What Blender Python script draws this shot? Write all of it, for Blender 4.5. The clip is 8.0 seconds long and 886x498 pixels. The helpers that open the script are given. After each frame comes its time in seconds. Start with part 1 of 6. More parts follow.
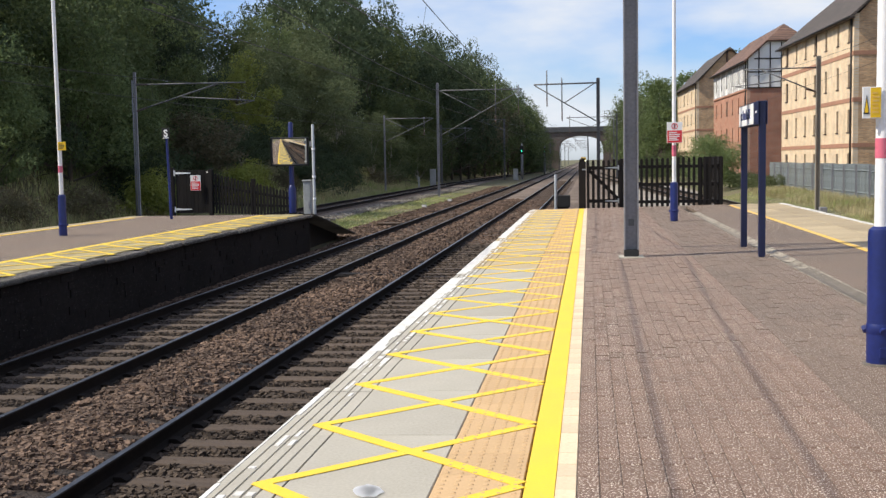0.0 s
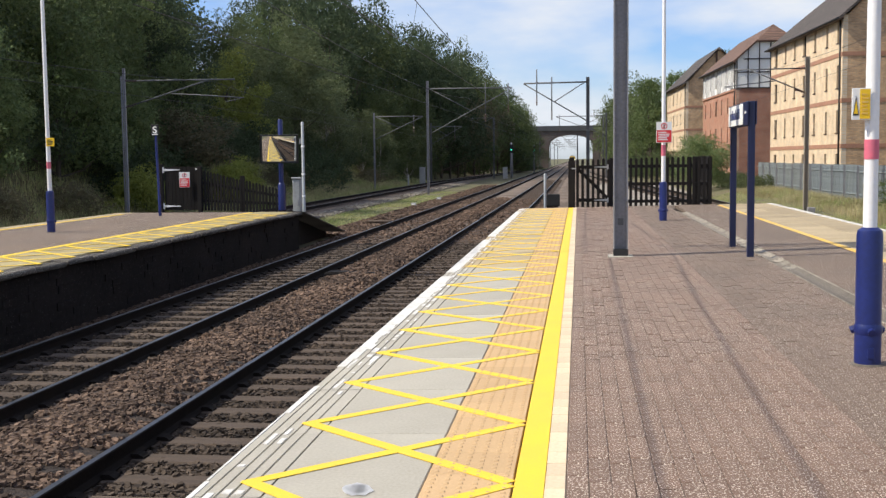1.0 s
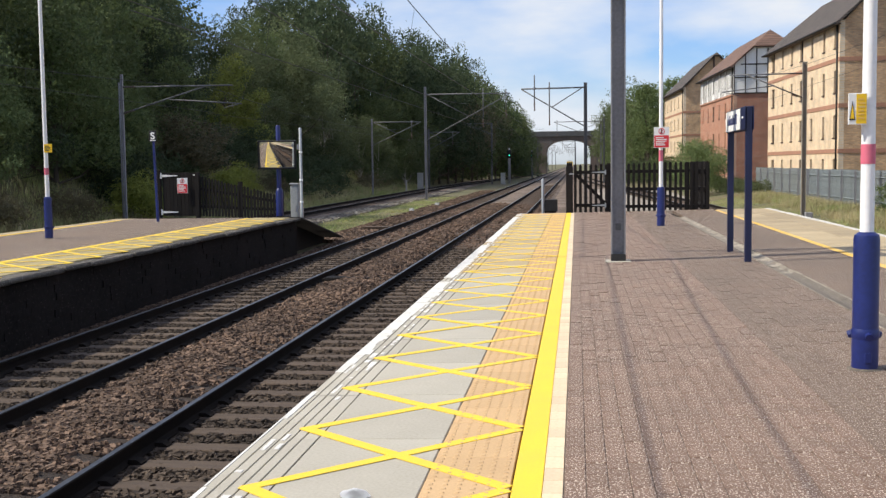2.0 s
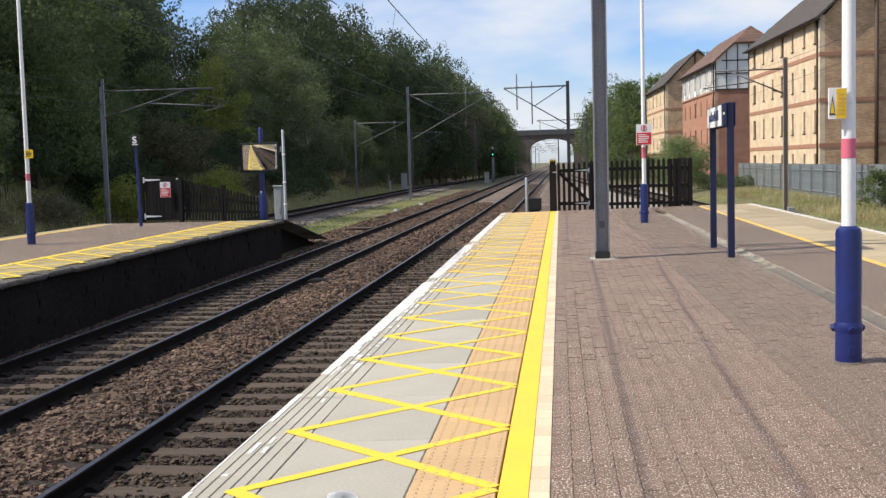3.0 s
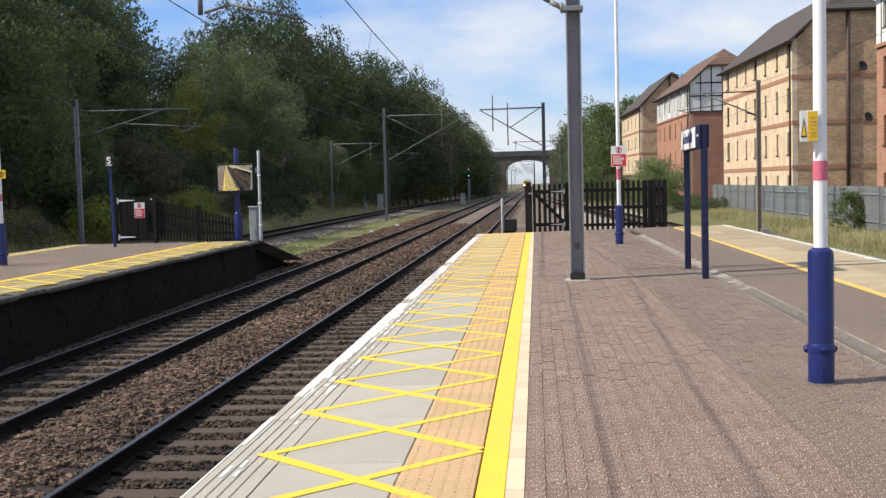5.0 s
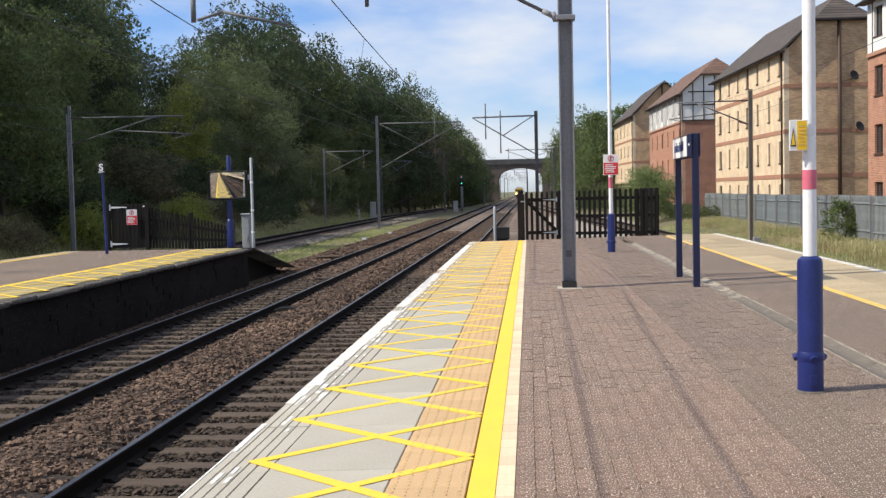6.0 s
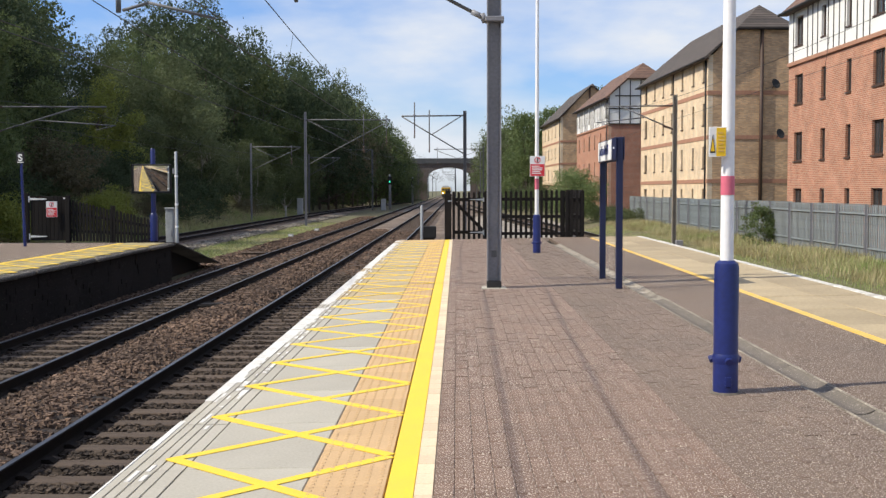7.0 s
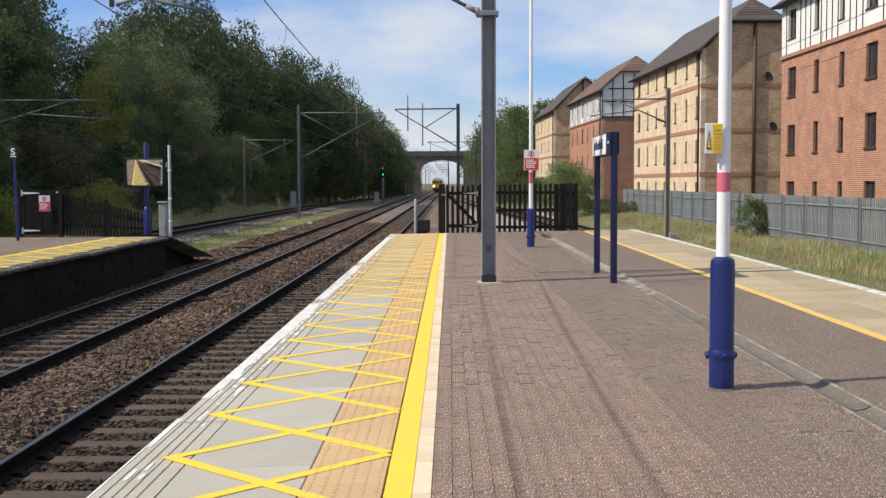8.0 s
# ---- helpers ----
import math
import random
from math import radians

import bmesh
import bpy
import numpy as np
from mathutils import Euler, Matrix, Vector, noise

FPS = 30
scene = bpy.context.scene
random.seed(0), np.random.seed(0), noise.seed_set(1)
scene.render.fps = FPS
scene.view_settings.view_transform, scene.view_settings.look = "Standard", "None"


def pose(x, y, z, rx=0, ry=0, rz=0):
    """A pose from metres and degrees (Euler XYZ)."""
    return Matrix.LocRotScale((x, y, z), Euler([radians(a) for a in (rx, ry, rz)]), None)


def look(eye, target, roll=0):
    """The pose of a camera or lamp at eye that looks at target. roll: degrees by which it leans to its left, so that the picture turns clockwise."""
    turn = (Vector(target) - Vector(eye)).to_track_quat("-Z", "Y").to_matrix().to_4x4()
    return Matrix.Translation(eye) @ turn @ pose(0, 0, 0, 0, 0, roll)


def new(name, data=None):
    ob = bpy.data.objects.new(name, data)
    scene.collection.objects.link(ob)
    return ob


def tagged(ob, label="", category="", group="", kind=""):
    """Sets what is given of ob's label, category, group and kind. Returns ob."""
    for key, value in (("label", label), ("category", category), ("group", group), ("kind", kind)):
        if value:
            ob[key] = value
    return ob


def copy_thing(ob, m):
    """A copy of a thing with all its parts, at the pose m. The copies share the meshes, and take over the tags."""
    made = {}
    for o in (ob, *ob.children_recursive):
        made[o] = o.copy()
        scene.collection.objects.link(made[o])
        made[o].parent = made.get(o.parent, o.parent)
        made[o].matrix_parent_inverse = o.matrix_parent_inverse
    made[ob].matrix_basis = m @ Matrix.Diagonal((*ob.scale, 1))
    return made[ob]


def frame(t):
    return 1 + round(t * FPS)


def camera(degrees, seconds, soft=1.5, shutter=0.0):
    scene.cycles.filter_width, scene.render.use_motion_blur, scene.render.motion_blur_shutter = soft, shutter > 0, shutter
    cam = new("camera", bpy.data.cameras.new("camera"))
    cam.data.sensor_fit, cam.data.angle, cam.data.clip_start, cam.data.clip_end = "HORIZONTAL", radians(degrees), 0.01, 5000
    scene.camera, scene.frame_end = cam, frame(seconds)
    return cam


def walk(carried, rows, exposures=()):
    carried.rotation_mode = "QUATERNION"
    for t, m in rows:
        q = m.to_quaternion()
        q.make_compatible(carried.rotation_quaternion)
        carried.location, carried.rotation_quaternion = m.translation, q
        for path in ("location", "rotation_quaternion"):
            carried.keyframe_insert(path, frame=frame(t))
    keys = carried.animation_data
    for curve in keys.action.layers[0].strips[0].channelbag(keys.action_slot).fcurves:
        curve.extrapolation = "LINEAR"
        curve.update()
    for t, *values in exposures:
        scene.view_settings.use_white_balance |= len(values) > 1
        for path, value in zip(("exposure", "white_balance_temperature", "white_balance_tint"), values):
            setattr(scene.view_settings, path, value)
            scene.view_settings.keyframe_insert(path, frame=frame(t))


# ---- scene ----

cam = camera(43.8, 8.0, soft=1.4)
ROWS = [  # seconds, eye, tilt, roll and turn in degrees
    (0, -0.013, 0.867, 1.432, 85.444, 0.98, 7.535),
    (0.5, -0.018, 0.872, 1.427, 85.411, 0.895, 6.966),
    (1, -0.02, 0.866, 1.435, 85.343, 0.643, 6.99),
    (2.5, -0.013, 0.862, 1.433, 85.74, 0.967, 6.626),
    (3, -0.009, 0.866, 1.434, 85.615, 1.54, 6.036),
    (3.5, 0.001, 0.877, 1.432, 85.589, 1.629, 5.5),
    (4, 0, 0.865, 1.434, 85.42, 1.924, 4.359),
    (4.5, -0, 0.883, 1.436, 86.291, 1.427, 4.85),
    (6, 0.014, 0.858, 1.436, 87.066, 1.273, 4.436),
    (6.5, 0.023, 0.839, 1.431, 88.037, -0.905, 4.439),
    (7, 0.037, 0.846, 1.441, 86.94, 0.124, 0.711),
    (7.5, 0.038, 0.843, 1.444, 87.194, -0.093, -0.96),
    (8, 0.013, 0.846, 1.469, 86.559, 0.183, 0.347),
]
walk(cam, [(r[0], pose(*r[1:])) for r in ROWS], exposures=((0, 0.22), (5.8, 0.22), (7.0, 0.19), (7.5, 0.13), (8.0, 0.05)))

# ---- world, sun and exposure ----
SUN_EL = radians(45.5)
SUN_TO = Vector((math.cos(SUN_EL) * 0.972, math.cos(SUN_EL) * 0.235, -math.sin(SUN_EL)))  # the way the sunlight travels
scene.view_settings.exposure = 0.22
world = bpy.data.worlds.new("world")
scene.world = world
world.use_nodes = True
wt = world.node_tree
wt.nodes.clear()
sky = wt.nodes.new("ShaderNodeTexSky")
sky.sky_type, sky.sun_disc = "NISHITA", False
sky.sun_elevation, sky.sun_rotation = SUN_EL, radians(256)
sky.air_density, sky.dust_density, sky.ozone_density = 1.0, 0.6, 1.5
wco = wt.nodes.new("ShaderNodeTexCoord")
wmap = wt.nodes.new("ShaderNodeMapping")
wmap.inputs["Scale"].default_value = (3.2, 3.2, 9.0)
wmap.inputs["Location"].default_value = (0.35, 0.1, 0.2)
wno = wt.nodes.new("ShaderNodeTexNoise")
wno.inputs["Scale"].default_value, wno.inputs["Detail"].default_value, wno.inputs["Roughness"].default_value = 1.5, 7.0, 0.52
wra = wt.nodes.new("ShaderNodeValToRGB")
wra.color_ramp.elements[0].position, wra.color_ramp.elements[1].position = 0.36, 0.66
wmix = wt.nodes.new("ShaderNodeMixRGB")
wmix.inputs["Color2"].default_value = (7.2, 7.55, 8.15, 1)
wbg = wt.nodes.new("ShaderNodeBackground")
wbg.inputs["Strength"].default_value = 0.098
wou = wt.nodes.new("ShaderNodeOutputWorld")
wt.links.new(wco.outputs["Generated"], wmap.inputs["Vector"])
wt.links.new(wmap.outputs["Vector"], wno.inputs["Vector"])
wt.links.new(wno.outputs["Fac"], wra.inputs["Fac"])
wt.links.new(wra.outputs["Color"], wmix.inputs["Fac"])
wtint = wt.nodes.new("ShaderNodeMixRGB")
wtint.blend_type = "MULTIPLY"
wtint.inputs["Fac"].default_value, wtint.inputs["Color2"].default_value = 1.0, (0.84, 1.04, 1.46, 1)
wt.links.new(sky.outputs["Color"], wtint.inputs["Color1"])
wt.links.new(wtint.outputs["Color"], wmix.inputs["Color1"])
wt.links.new(wmix.outputs["Color"], wbg.inputs["Color"])
wt.links.new(wbg.outputs["Background"], wou.inputs["Surface"])
sun = new("sun", bpy.data.lights.new("sun", "SUN"))
sun.data.energy, sun.data.angle, sun.data.color = 4.5, radians(0.5), (1.0, 0.93, 0.80)
sun.matrix_world = look(Vector((-40, -2, 40)), Vector((-40, -2, 40)) + SUN_TO)


# ---- materials ----
def mat(name, base, rough=0.8, metal=0.0, second=None, scale=4.0, fine=40.0, amount=0.5, bump=0.2, bump_scale=None, spread=0.0,
        island=0.0, third=None, third_at=0.68, translucent=0.0, stretch=(1, 1, 1), dist=0.01, spec=0.5):
    """A node material: base colour mixed with a second one in coarse patches and fine grain, with relief.
    spread / island: brightness change from object to object / piece to piece."""
    m = bpy.data.materials.new(name)
    m.use_nodes = True
    t = m.node_tree
    b = t.nodes["Principled BSDF"]
    b.inputs["Roughness"].default_value, b.inputs["Metallic"].default_value = rough, metal
    b.inputs["Specular IOR Level"].default_value = spec
    co = t.nodes.new("ShaderNodeTexCoord")
    mp = t.nodes.new("ShaderNodeMapping")
    mp.inputs["Scale"].default_value = stretch
    t.links.new(co.outputs["Object"], mp.inputs["Vector"])

    def noise_tex(s, detail=4):
        n = t.nodes.new("ShaderNodeTexNoise")
        n.inputs["Scale"].default_value, n.inputs["Detail"].default_value = s, detail
        t.links.new(mp.outputs["Vector"], n.inputs["Vector"])
        return n
    second = second or tuple(c * 0.6 for c in base)
    n1, n2 = noise_tex(scale), noise_tex(fine, 3)
    add = t.nodes.new("ShaderNodeMath")
    add.operation = "ADD"
    t.links.new(n1.outputs["Fac"], add.inputs[0])
    t.links.new(n2.outputs["Fac"], add.inputs[1])
    ra = t.nodes.new("ShaderNodeMapRange")
    ra.inputs["From Min"].default_value, ra.inputs["From Max"].default_value = 0.72, 1.28
    ra.inputs["To Max"].default_value = amount * 2
    t.links.new(add.outputs["Value"], ra.inputs["Value"])
    mx = t.nodes.new("ShaderNodeMixRGB")
    mx.inputs["Color1"].default_value, mx.inputs["Color2"].default_value = (*base, 1), (*second, 1)
    t.links.new(ra.outputs["Result"], mx.inputs["Fac"])
    out = mx.outputs["Color"]
    if third:
        n3 = noise_tex(fine * 2.2, 2)
        st = t.nodes.new("ShaderNodeMapRange")
        st.inputs["From Min"].default_value, st.inputs["From Max"].default_value = third_at, third_at + 0.05
        t.links.new(n3.outputs["Fac"], st.inputs["Value"])
        m3 = t.nodes.new("ShaderNodeMixRGB")
        m3.inputs["Color2"].default_value = (*third, 1)
        t.links.new(st.outputs["Result"], m3.inputs["Fac"])
        t.links.new(out, m3.inputs["Color1"])
        out = m3.outputs["Color"]
    for amount2, node, socket in ((spread, "ShaderNodeObjectInfo", "Random"), (island, "ShaderNodeNewGeometry", "Random Per Island")):
        if amount2:
            ob = t.nodes.new(node)
            mr = t.nodes.new("ShaderNodeMapRange")
            mr.inputs["To Min"].default_value, mr.inputs["To Max"].default_value = 1 - amount2, 1 + amount2
            t.links.new(ob.outputs[socket], mr.inputs["Value"])
            hs = t.nodes.new("ShaderNodeHueSaturation")
            t.links.new(mr.outputs["Result"], hs.inputs["Value"])
            t.links.new(out, hs.inputs["Color"])
            out = hs.outputs["Color"]
    t.links.new(out, b.inputs["Base Color"])
    if bump:
        bn = noise_tex(bump_scale or fine, 5)
        bp = t.nodes.new("ShaderNodeBump")
        bp.inputs["Strength"].default_value, bp.inputs["Distance"].default_value = bump, dist
        t.links.new(bn.outputs["Fac"], bp.inputs["Height"])
        t.links.new(bp.outputs["Normal"], b.inputs["Normal"])
    if translucent:
        tr = t.nodes.new("ShaderNodeBsdfTranslucent")
        t.links.new(out, tr.inputs["Color"])
        ms = t.nodes.new("ShaderNodeMixShader")
        ms.inputs["Fac"].default_value = translucent
        t.links.new(b.outputs["BSDF"], ms.inputs[1])
        t.links.new(tr.outputs["BSDF"], ms.inputs[2])
        t.links.new(ms.outputs["Shader"], t.nodes["Material Output"].inputs["Surface"])
    return m


def brick_mat(name, c1, c2, mortar, axes="yz", width=0.225, row=0.075, joint=0.011):
    """Brickwork or roof tiles at true size for far walls; axes: the wall's own plane."""
    m = mat(name, c1, 0.9, bump=0.0)
    t = m.node_tree
    b = t.nodes["Principled BSDF"]
    co = t.nodes.new("ShaderNodeTexCoord")
    se, cb = t.nodes.new("ShaderNodeSeparateXYZ"), t.nodes.new("ShaderNodeCombineXYZ")
    t.links.new(co.outputs["Object"], se.inputs["Vector"])
    t.links.new(se.outputs[axes[0].upper()], cb.inputs["X"])
    t.links.new(se.outputs["Z"], cb.inputs["Y"])
    br = t.nodes.new("ShaderNodeTexBrick")
    br.inputs["Color1"].default_value, br.inputs["Color2"].default_value, br.inputs["Mortar"].default_value = (*c1, 1), (*c2, 1), (*mortar, 1)
    br.inputs["Scale"].default_value, br.inputs["Brick Width"].default_value, br.inputs["Row Height"].default_value = 1.0, width, row
    br.inputs["Mortar Size"].default_value, br.inputs["Bias"].default_value = joint, -0.1
    t.links.new(cb.outputs["Vector"], br.inputs["Vector"])
    no = t.nodes.new("ShaderNodeTexNoise")
    no.inputs["Scale"].default_value, no.inputs["Detail"].default_value = 1.3, 6
    t.links.new(co.outputs["Object"], no.inputs["Vector"])
    mr = t.nodes.new("ShaderNodeMapRange")
    mr.inputs["From Min"].default_value, mr.inputs["From Max"].default_value = 0.3, 0.7
    mr.inputs["To Min"].default_value, mr.inputs["To Max"].default_value = 0.8, 1.15
    t.links.new(no.outputs["Fac"], mr.inputs["Value"])
    hs = t.nodes.new("ShaderNodeHueSaturation")
    t.links.new(mr.outputs["Result"], hs.inputs["Value"])
    t.links.new(br.outputs["Color"], hs.inputs["Color"])
    t.links.new(hs.outputs["Color"], b.inputs["Base Color"])
    bp = t.nodes.new("ShaderNodeBump")
    bp.inputs["Strength"].default_value, bp.inputs["Distance"].default_value = 0.4, 0.008
    t.links.new(br.outputs["Fac"], bp.inputs["Height"])
    bp.invert = True
    t.links.new(bp.outputs["Normal"], b.inputs["Normal"])
    return m


def glow(name, colour, strength):
    m = bpy.data.materials.new(name)
    m.use_nodes = True
    b = m.node_tree.nodes["Principled BSDF"]
    b.inputs["Base Color"].default_value = (*colour, 1)
    b.inputs["Emission Color"].default_value, b.inputs["Emission Strength"].default_value = (*colour, 1), strength
    return m


M_SLAB = mat("concrete_slab", (0.465, 0.432, 0.36), 0.85, second=(0.37, 0.338, 0.275), scale=1.3, fine=60, amount=0.5, bump=0.15, spread=0.08)
M_BUFF = mat("buff_slab", (0.50, 0.40, 0.245), 0.85, second=(0.40, 0.31, 0.185), scale=1.3, fine=60, amount=0.5, bump=0.15, spread=0.08)
M_FARSLAB = mat("weathered_yellowed_slab", (0.44, 0.36, 0.17), 0.9, second=(0.27, 0.22, 0.12), scale=1.4, fine=18, amount=0.55, bump=0.3, spread=0.12)
M_FARCOPE = mat("grimy_coping", (0.10, 0.088, 0.075), 0.95, second=(0.045, 0.04, 0.036), scale=2.0, fine=25, bump=0.6, spread=0.25, third=(0.48, 0.46, 0.40), third_at=0.61, spec=0.2)
M_COPING = mat("coping_concrete", (0.36, 0.335, 0.29), 0.9, second=(0.28, 0.26, 0.23), scale=2.5, fine=50, bump=0.3, spread=0.07)
M_TACTILE = mat("tactile_paver", (0.60, 0.40, 0.21), 0.85, second=(0.50, 0.33, 0.17), scale=2, fine=70, amount=0.45, bump=0.15, spread=0.05)
M_YELLOW = mat("yellow_line_paint", (0.87, 0.60, 0.035), 0.6, second=(0.80, 0.54, 0.06), scale=3, fine=60, amount=0.4, bump=0.15)
M_YWORN = mat("worn_yellow_paint", (0.80, 0.44, 0.03), 0.7, second=(0.62, 0.50, 0.22), scale=4, fine=50, amount=0.4, bump=0.2)
M_WHITE_LINE = mat("worn_white_paint", (0.80, 0.78, 0.73), 0.7, second=(0.50, 0.475, 0.42), scale=5, fine=35, amount=0.4, bump=0.2)
M_BAYEDGE = mat("worn_white_coping", (0.66, 0.64, 0.58), 0.85, second=(0.34, 0.32, 0.28), scale=4, fine=22, amount=0.55, bump=0.5)
M_CREAM = mat("cream_brick", (0.74, 0.60, 0.42), 0.8, second=(0.66, 0.50, 0.32), scale=3, fine=50, amount=0.5, spread=0.1)
M_BRICK = mat("paving_brick", (0.198, 0.122, 0.084), 0.8, second=(0.132, 0.083, 0.059), scale=0.9, fine=45, amount=0.5, bump=1.0, spread=0.10, island=0.10,
              third=(0.66, 0.56, 0.46), third_at=0.575, dist=0.006)
M_BRICK_DARK = mat("dirty_paving_brick", (0.165, 0.110, 0.077), 0.85, second=(0.102, 0.071, 0.052), scale=0.8, fine=45, amount=0.5, bump=1.0, island=0.07,
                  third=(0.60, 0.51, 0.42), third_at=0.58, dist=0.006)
M_JOINT = mat("paving_joint_sand", (0.15, 0.105, 0.078), 0.95, second=(0.085, 0.062, 0.048), fine=60, bump=0.4)
M_TARMAC = mat("gritty_brown_tarmac", (0.150, 0.099, 0.066), 0.85, second=(0.090, 0.061, 0.043), scale=0.7, fine=45, amount=0.55, bump=1.0,
               third=(0.60, 0.51, 0.42), third_at=0.58, dist=0.006)
M_DRAIN = mat("drain_concrete", (0.165, 0.140, 0.112), 0.9, second=(0.105, 0.088, 0.072), scale=2.2, fine=40, bump=0.4, spread=0.12, third=(0.42, 0.37, 0.30), third_at=0.64)
M_LIP = mat("worn_drain_lip", (0.42, 0.375, 0.30), 0.9, second=(0.14, 0.115, 0.09), scale=3.5, fine=30, amount=0.6, bump=0.4, spread=0.2)
M_OLDSLAB = mat("old_pale_slab", (0.46, 0.365, 0.225), 0.9, second=(0.31, 0.245, 0.155), scale=1.1, fine=25, bump=0.5, spread=0.12)
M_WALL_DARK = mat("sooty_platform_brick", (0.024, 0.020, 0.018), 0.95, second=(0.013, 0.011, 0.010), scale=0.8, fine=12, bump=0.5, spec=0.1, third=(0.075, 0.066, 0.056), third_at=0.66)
# Bed far darker than its stones: shade of the gaps painted in.
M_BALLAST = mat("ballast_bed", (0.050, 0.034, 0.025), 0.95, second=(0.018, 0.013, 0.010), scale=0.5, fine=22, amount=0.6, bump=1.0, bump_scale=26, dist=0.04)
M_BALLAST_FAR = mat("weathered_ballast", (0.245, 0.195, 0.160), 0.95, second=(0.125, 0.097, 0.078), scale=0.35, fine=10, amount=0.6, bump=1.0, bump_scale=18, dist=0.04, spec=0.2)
M_STONE = mat("ballast_stone", (0.165, 0.108, 0.075), 0.9, second=(0.070, 0.049, 0.037), scale=0.6, fine=30, bump=0.3, island=0.55, spec=0.3)
M_STONE_OILY = mat("oily_grey_ballast_stone", (0.082, 0.060, 0.044), 0.9, second=(0.036, 0.027, 0.020), scale=0.6, fine=30, bump=0.3, island=0.5, spec=0.3)
M_STONE_PALE = mat("pale_ballast_stone", (0.30, 0.27, 0.225), 0.9, second=(0.15, 0.13, 0.11), scale=0.6, fine=30, bump=0.3, island=0.45, spec=0.3)
M_SLEEPER = mat("weathered_sleeper", (0.112, 0.078, 0.054), 0.9, second=(0.058, 0.041, 0.030), scale=2, fine=30, bump=0.4, spread=0.15, stretch=(1, 6, 1))
# Near black: the rails' shaded side is put into the colour, with some rust.
M_RAIL = mat("rusty_rail_side", (0.017, 0.012, 0.009), 0.9, 0.0, second=(0.009, 0.007, 0.006), scale=3, fine=40, bump=0.2, spec=0.15)
M_RAILTOP = mat("polished_rail_head", (0.17, 0.175, 0.19), 0.38, 0.9, second=(0.11, 0.112, 0.12), scale=2, fine=20, bump=0.05)
M_GROUND = mat("rough_grass_ground", (0.105, 0.115, 0.048), 0.95, second=(0.15, 0.12, 0.07), scale=0.25, fine=5, amount=0.5, bump=0.8, bump_scale=9, dist=0.06)
M_GRASS = mat("grass_blade", (0.25, 0.34, 0.095), 0.7, second=(0.44, 0.42, 0.21), scale=0.35, fine=2, amount=0.6, bump=0, island=0.35, translucent=0.3)
M_DRYGRASS = mat("dry_grass_blade", (0.56, 0.48, 0.28), 0.8, second=(0.20, 0.18, 0.07), scale=0.4, fine=3, amount=0.5, bump=0, island=0.3, translucent=0.25)
LEAF = [mat("leaf_" + n, c, 0.7, second=s, scale=0.3, fine=3, amount=0.5, bump=0, island=0.16, spread=0.18, translucent=0.40, spec=0.3) for n, c, s in (
    ("dark_green", (0.085, 0.115, 0.055), (0.055, 0.080, 0.040)), ("mid_green", (0.125, 0.155, 0.060), (0.080, 0.110, 0.042)),
    ("spring_green", (0.31, 0.34, 0.075), (0.21, 0.24, 0.06)), ("olive", (0.155, 0.182, 0.085), (0.105, 0.130, 0.060)),
    # sunny_green is a paler leaf with the sunlight put into its colour
    ("sunny_green", (0.17, 0.22, 0.085), (0.11, 0.15, 0.06)),
    ("russet", (0.19, 0.17, 0.095), (0.13, 0.115, 0.07)))]
M_BARK = mat("bark", (0.11, 0.09, 0.07), 0.95, second=(0.06, 0.05, 0.04), scale=2, fine=15, bump=0.6, stretch=(1, 1, 0.3))
M_PALEBARK = mat("pale_birch_bark", (0.45, 0.42, 0.36), 0.85, second=(0.22, 0.2, 0.17), scale=2, fine=10, bump=0.4)
M_BLUE = mat("blue_gloss_paint", (0.011, 0.022, 0.14), 0.38, second=(0.008, 0.016, 0.10), scale=3, fine=30, amount=0.5, bump=0.05)
# Darker copy of the blue: shade on the sign put into the colour.
M_BLUE_SHADE = mat("navy_sign_paint", (0.009, 0.014, 0.062), 0.4, second=(0.007, 0.011, 0.045), scale=3, fine=30, amount=0.5, bump=0.05)
M_WPAINT = mat("white_gloss_paint", (0.84, 0.84, 0.85), 0.4, second=(0.74, 0.74, 0.74), scale=2, fine=25, amount=0.35, bump=0.03)
M_PINK = mat("red_band_paint", (0.66, 0.135, 0.21), 0.5, second=(0.56, 0.14, 0.20), scale=3, fine=20, bump=0.03)
M_GREY = mat("grey_mast_paint", (0.27, 0.27, 0.29), 0.55, 0.0, second=(0.19, 0.19, 0.205), scale=1.5, fine=25, amount=0.5, bump=0.1)
M_MASTTAN = mat("weathered_tan_mast", (0.30, 0.265, 0.215), 0.75, second=(0.22, 0.195, 0.16), scale=1.5, fine=20, bump=0.1)
M_GALV = mat("galvanised_steel", (0.45, 0.47, 0.48), 0.5, 0.6, second=(0.32, 0.34, 0.35), scale=2, fine=25, bump=0.08)
M_BOOM = mat("dull_steel_tube", (0.15, 0.155, 0.16), 0.7, 0.0, second=(0.10, 0.10, 0.105), scale=2, fine=20, bump=0.05)
M_PALISADE = mat("weathered_palisade_steel", (0.27, 0.305, 0.315), 0.65, 0.0, second=(0.19, 0.215, 0.22), scale=1.5, fine=20, bump=0.1, spread=0.08)
M_DARKWOOD = mat("black_stained_timber", (0.010, 0.0085, 0.0085), 0.8, second=(0.020, 0.017, 0.015), scale=3, fine=40, bump=0.25, stretch=(4, 4, 0.5), spread=0.2, spec=0.2)
M_BLACK = mat("black_plastic", (0.012, 0.012, 0.013), 0.75, second=(0.025, 0.025, 0.025), bump=0.05)
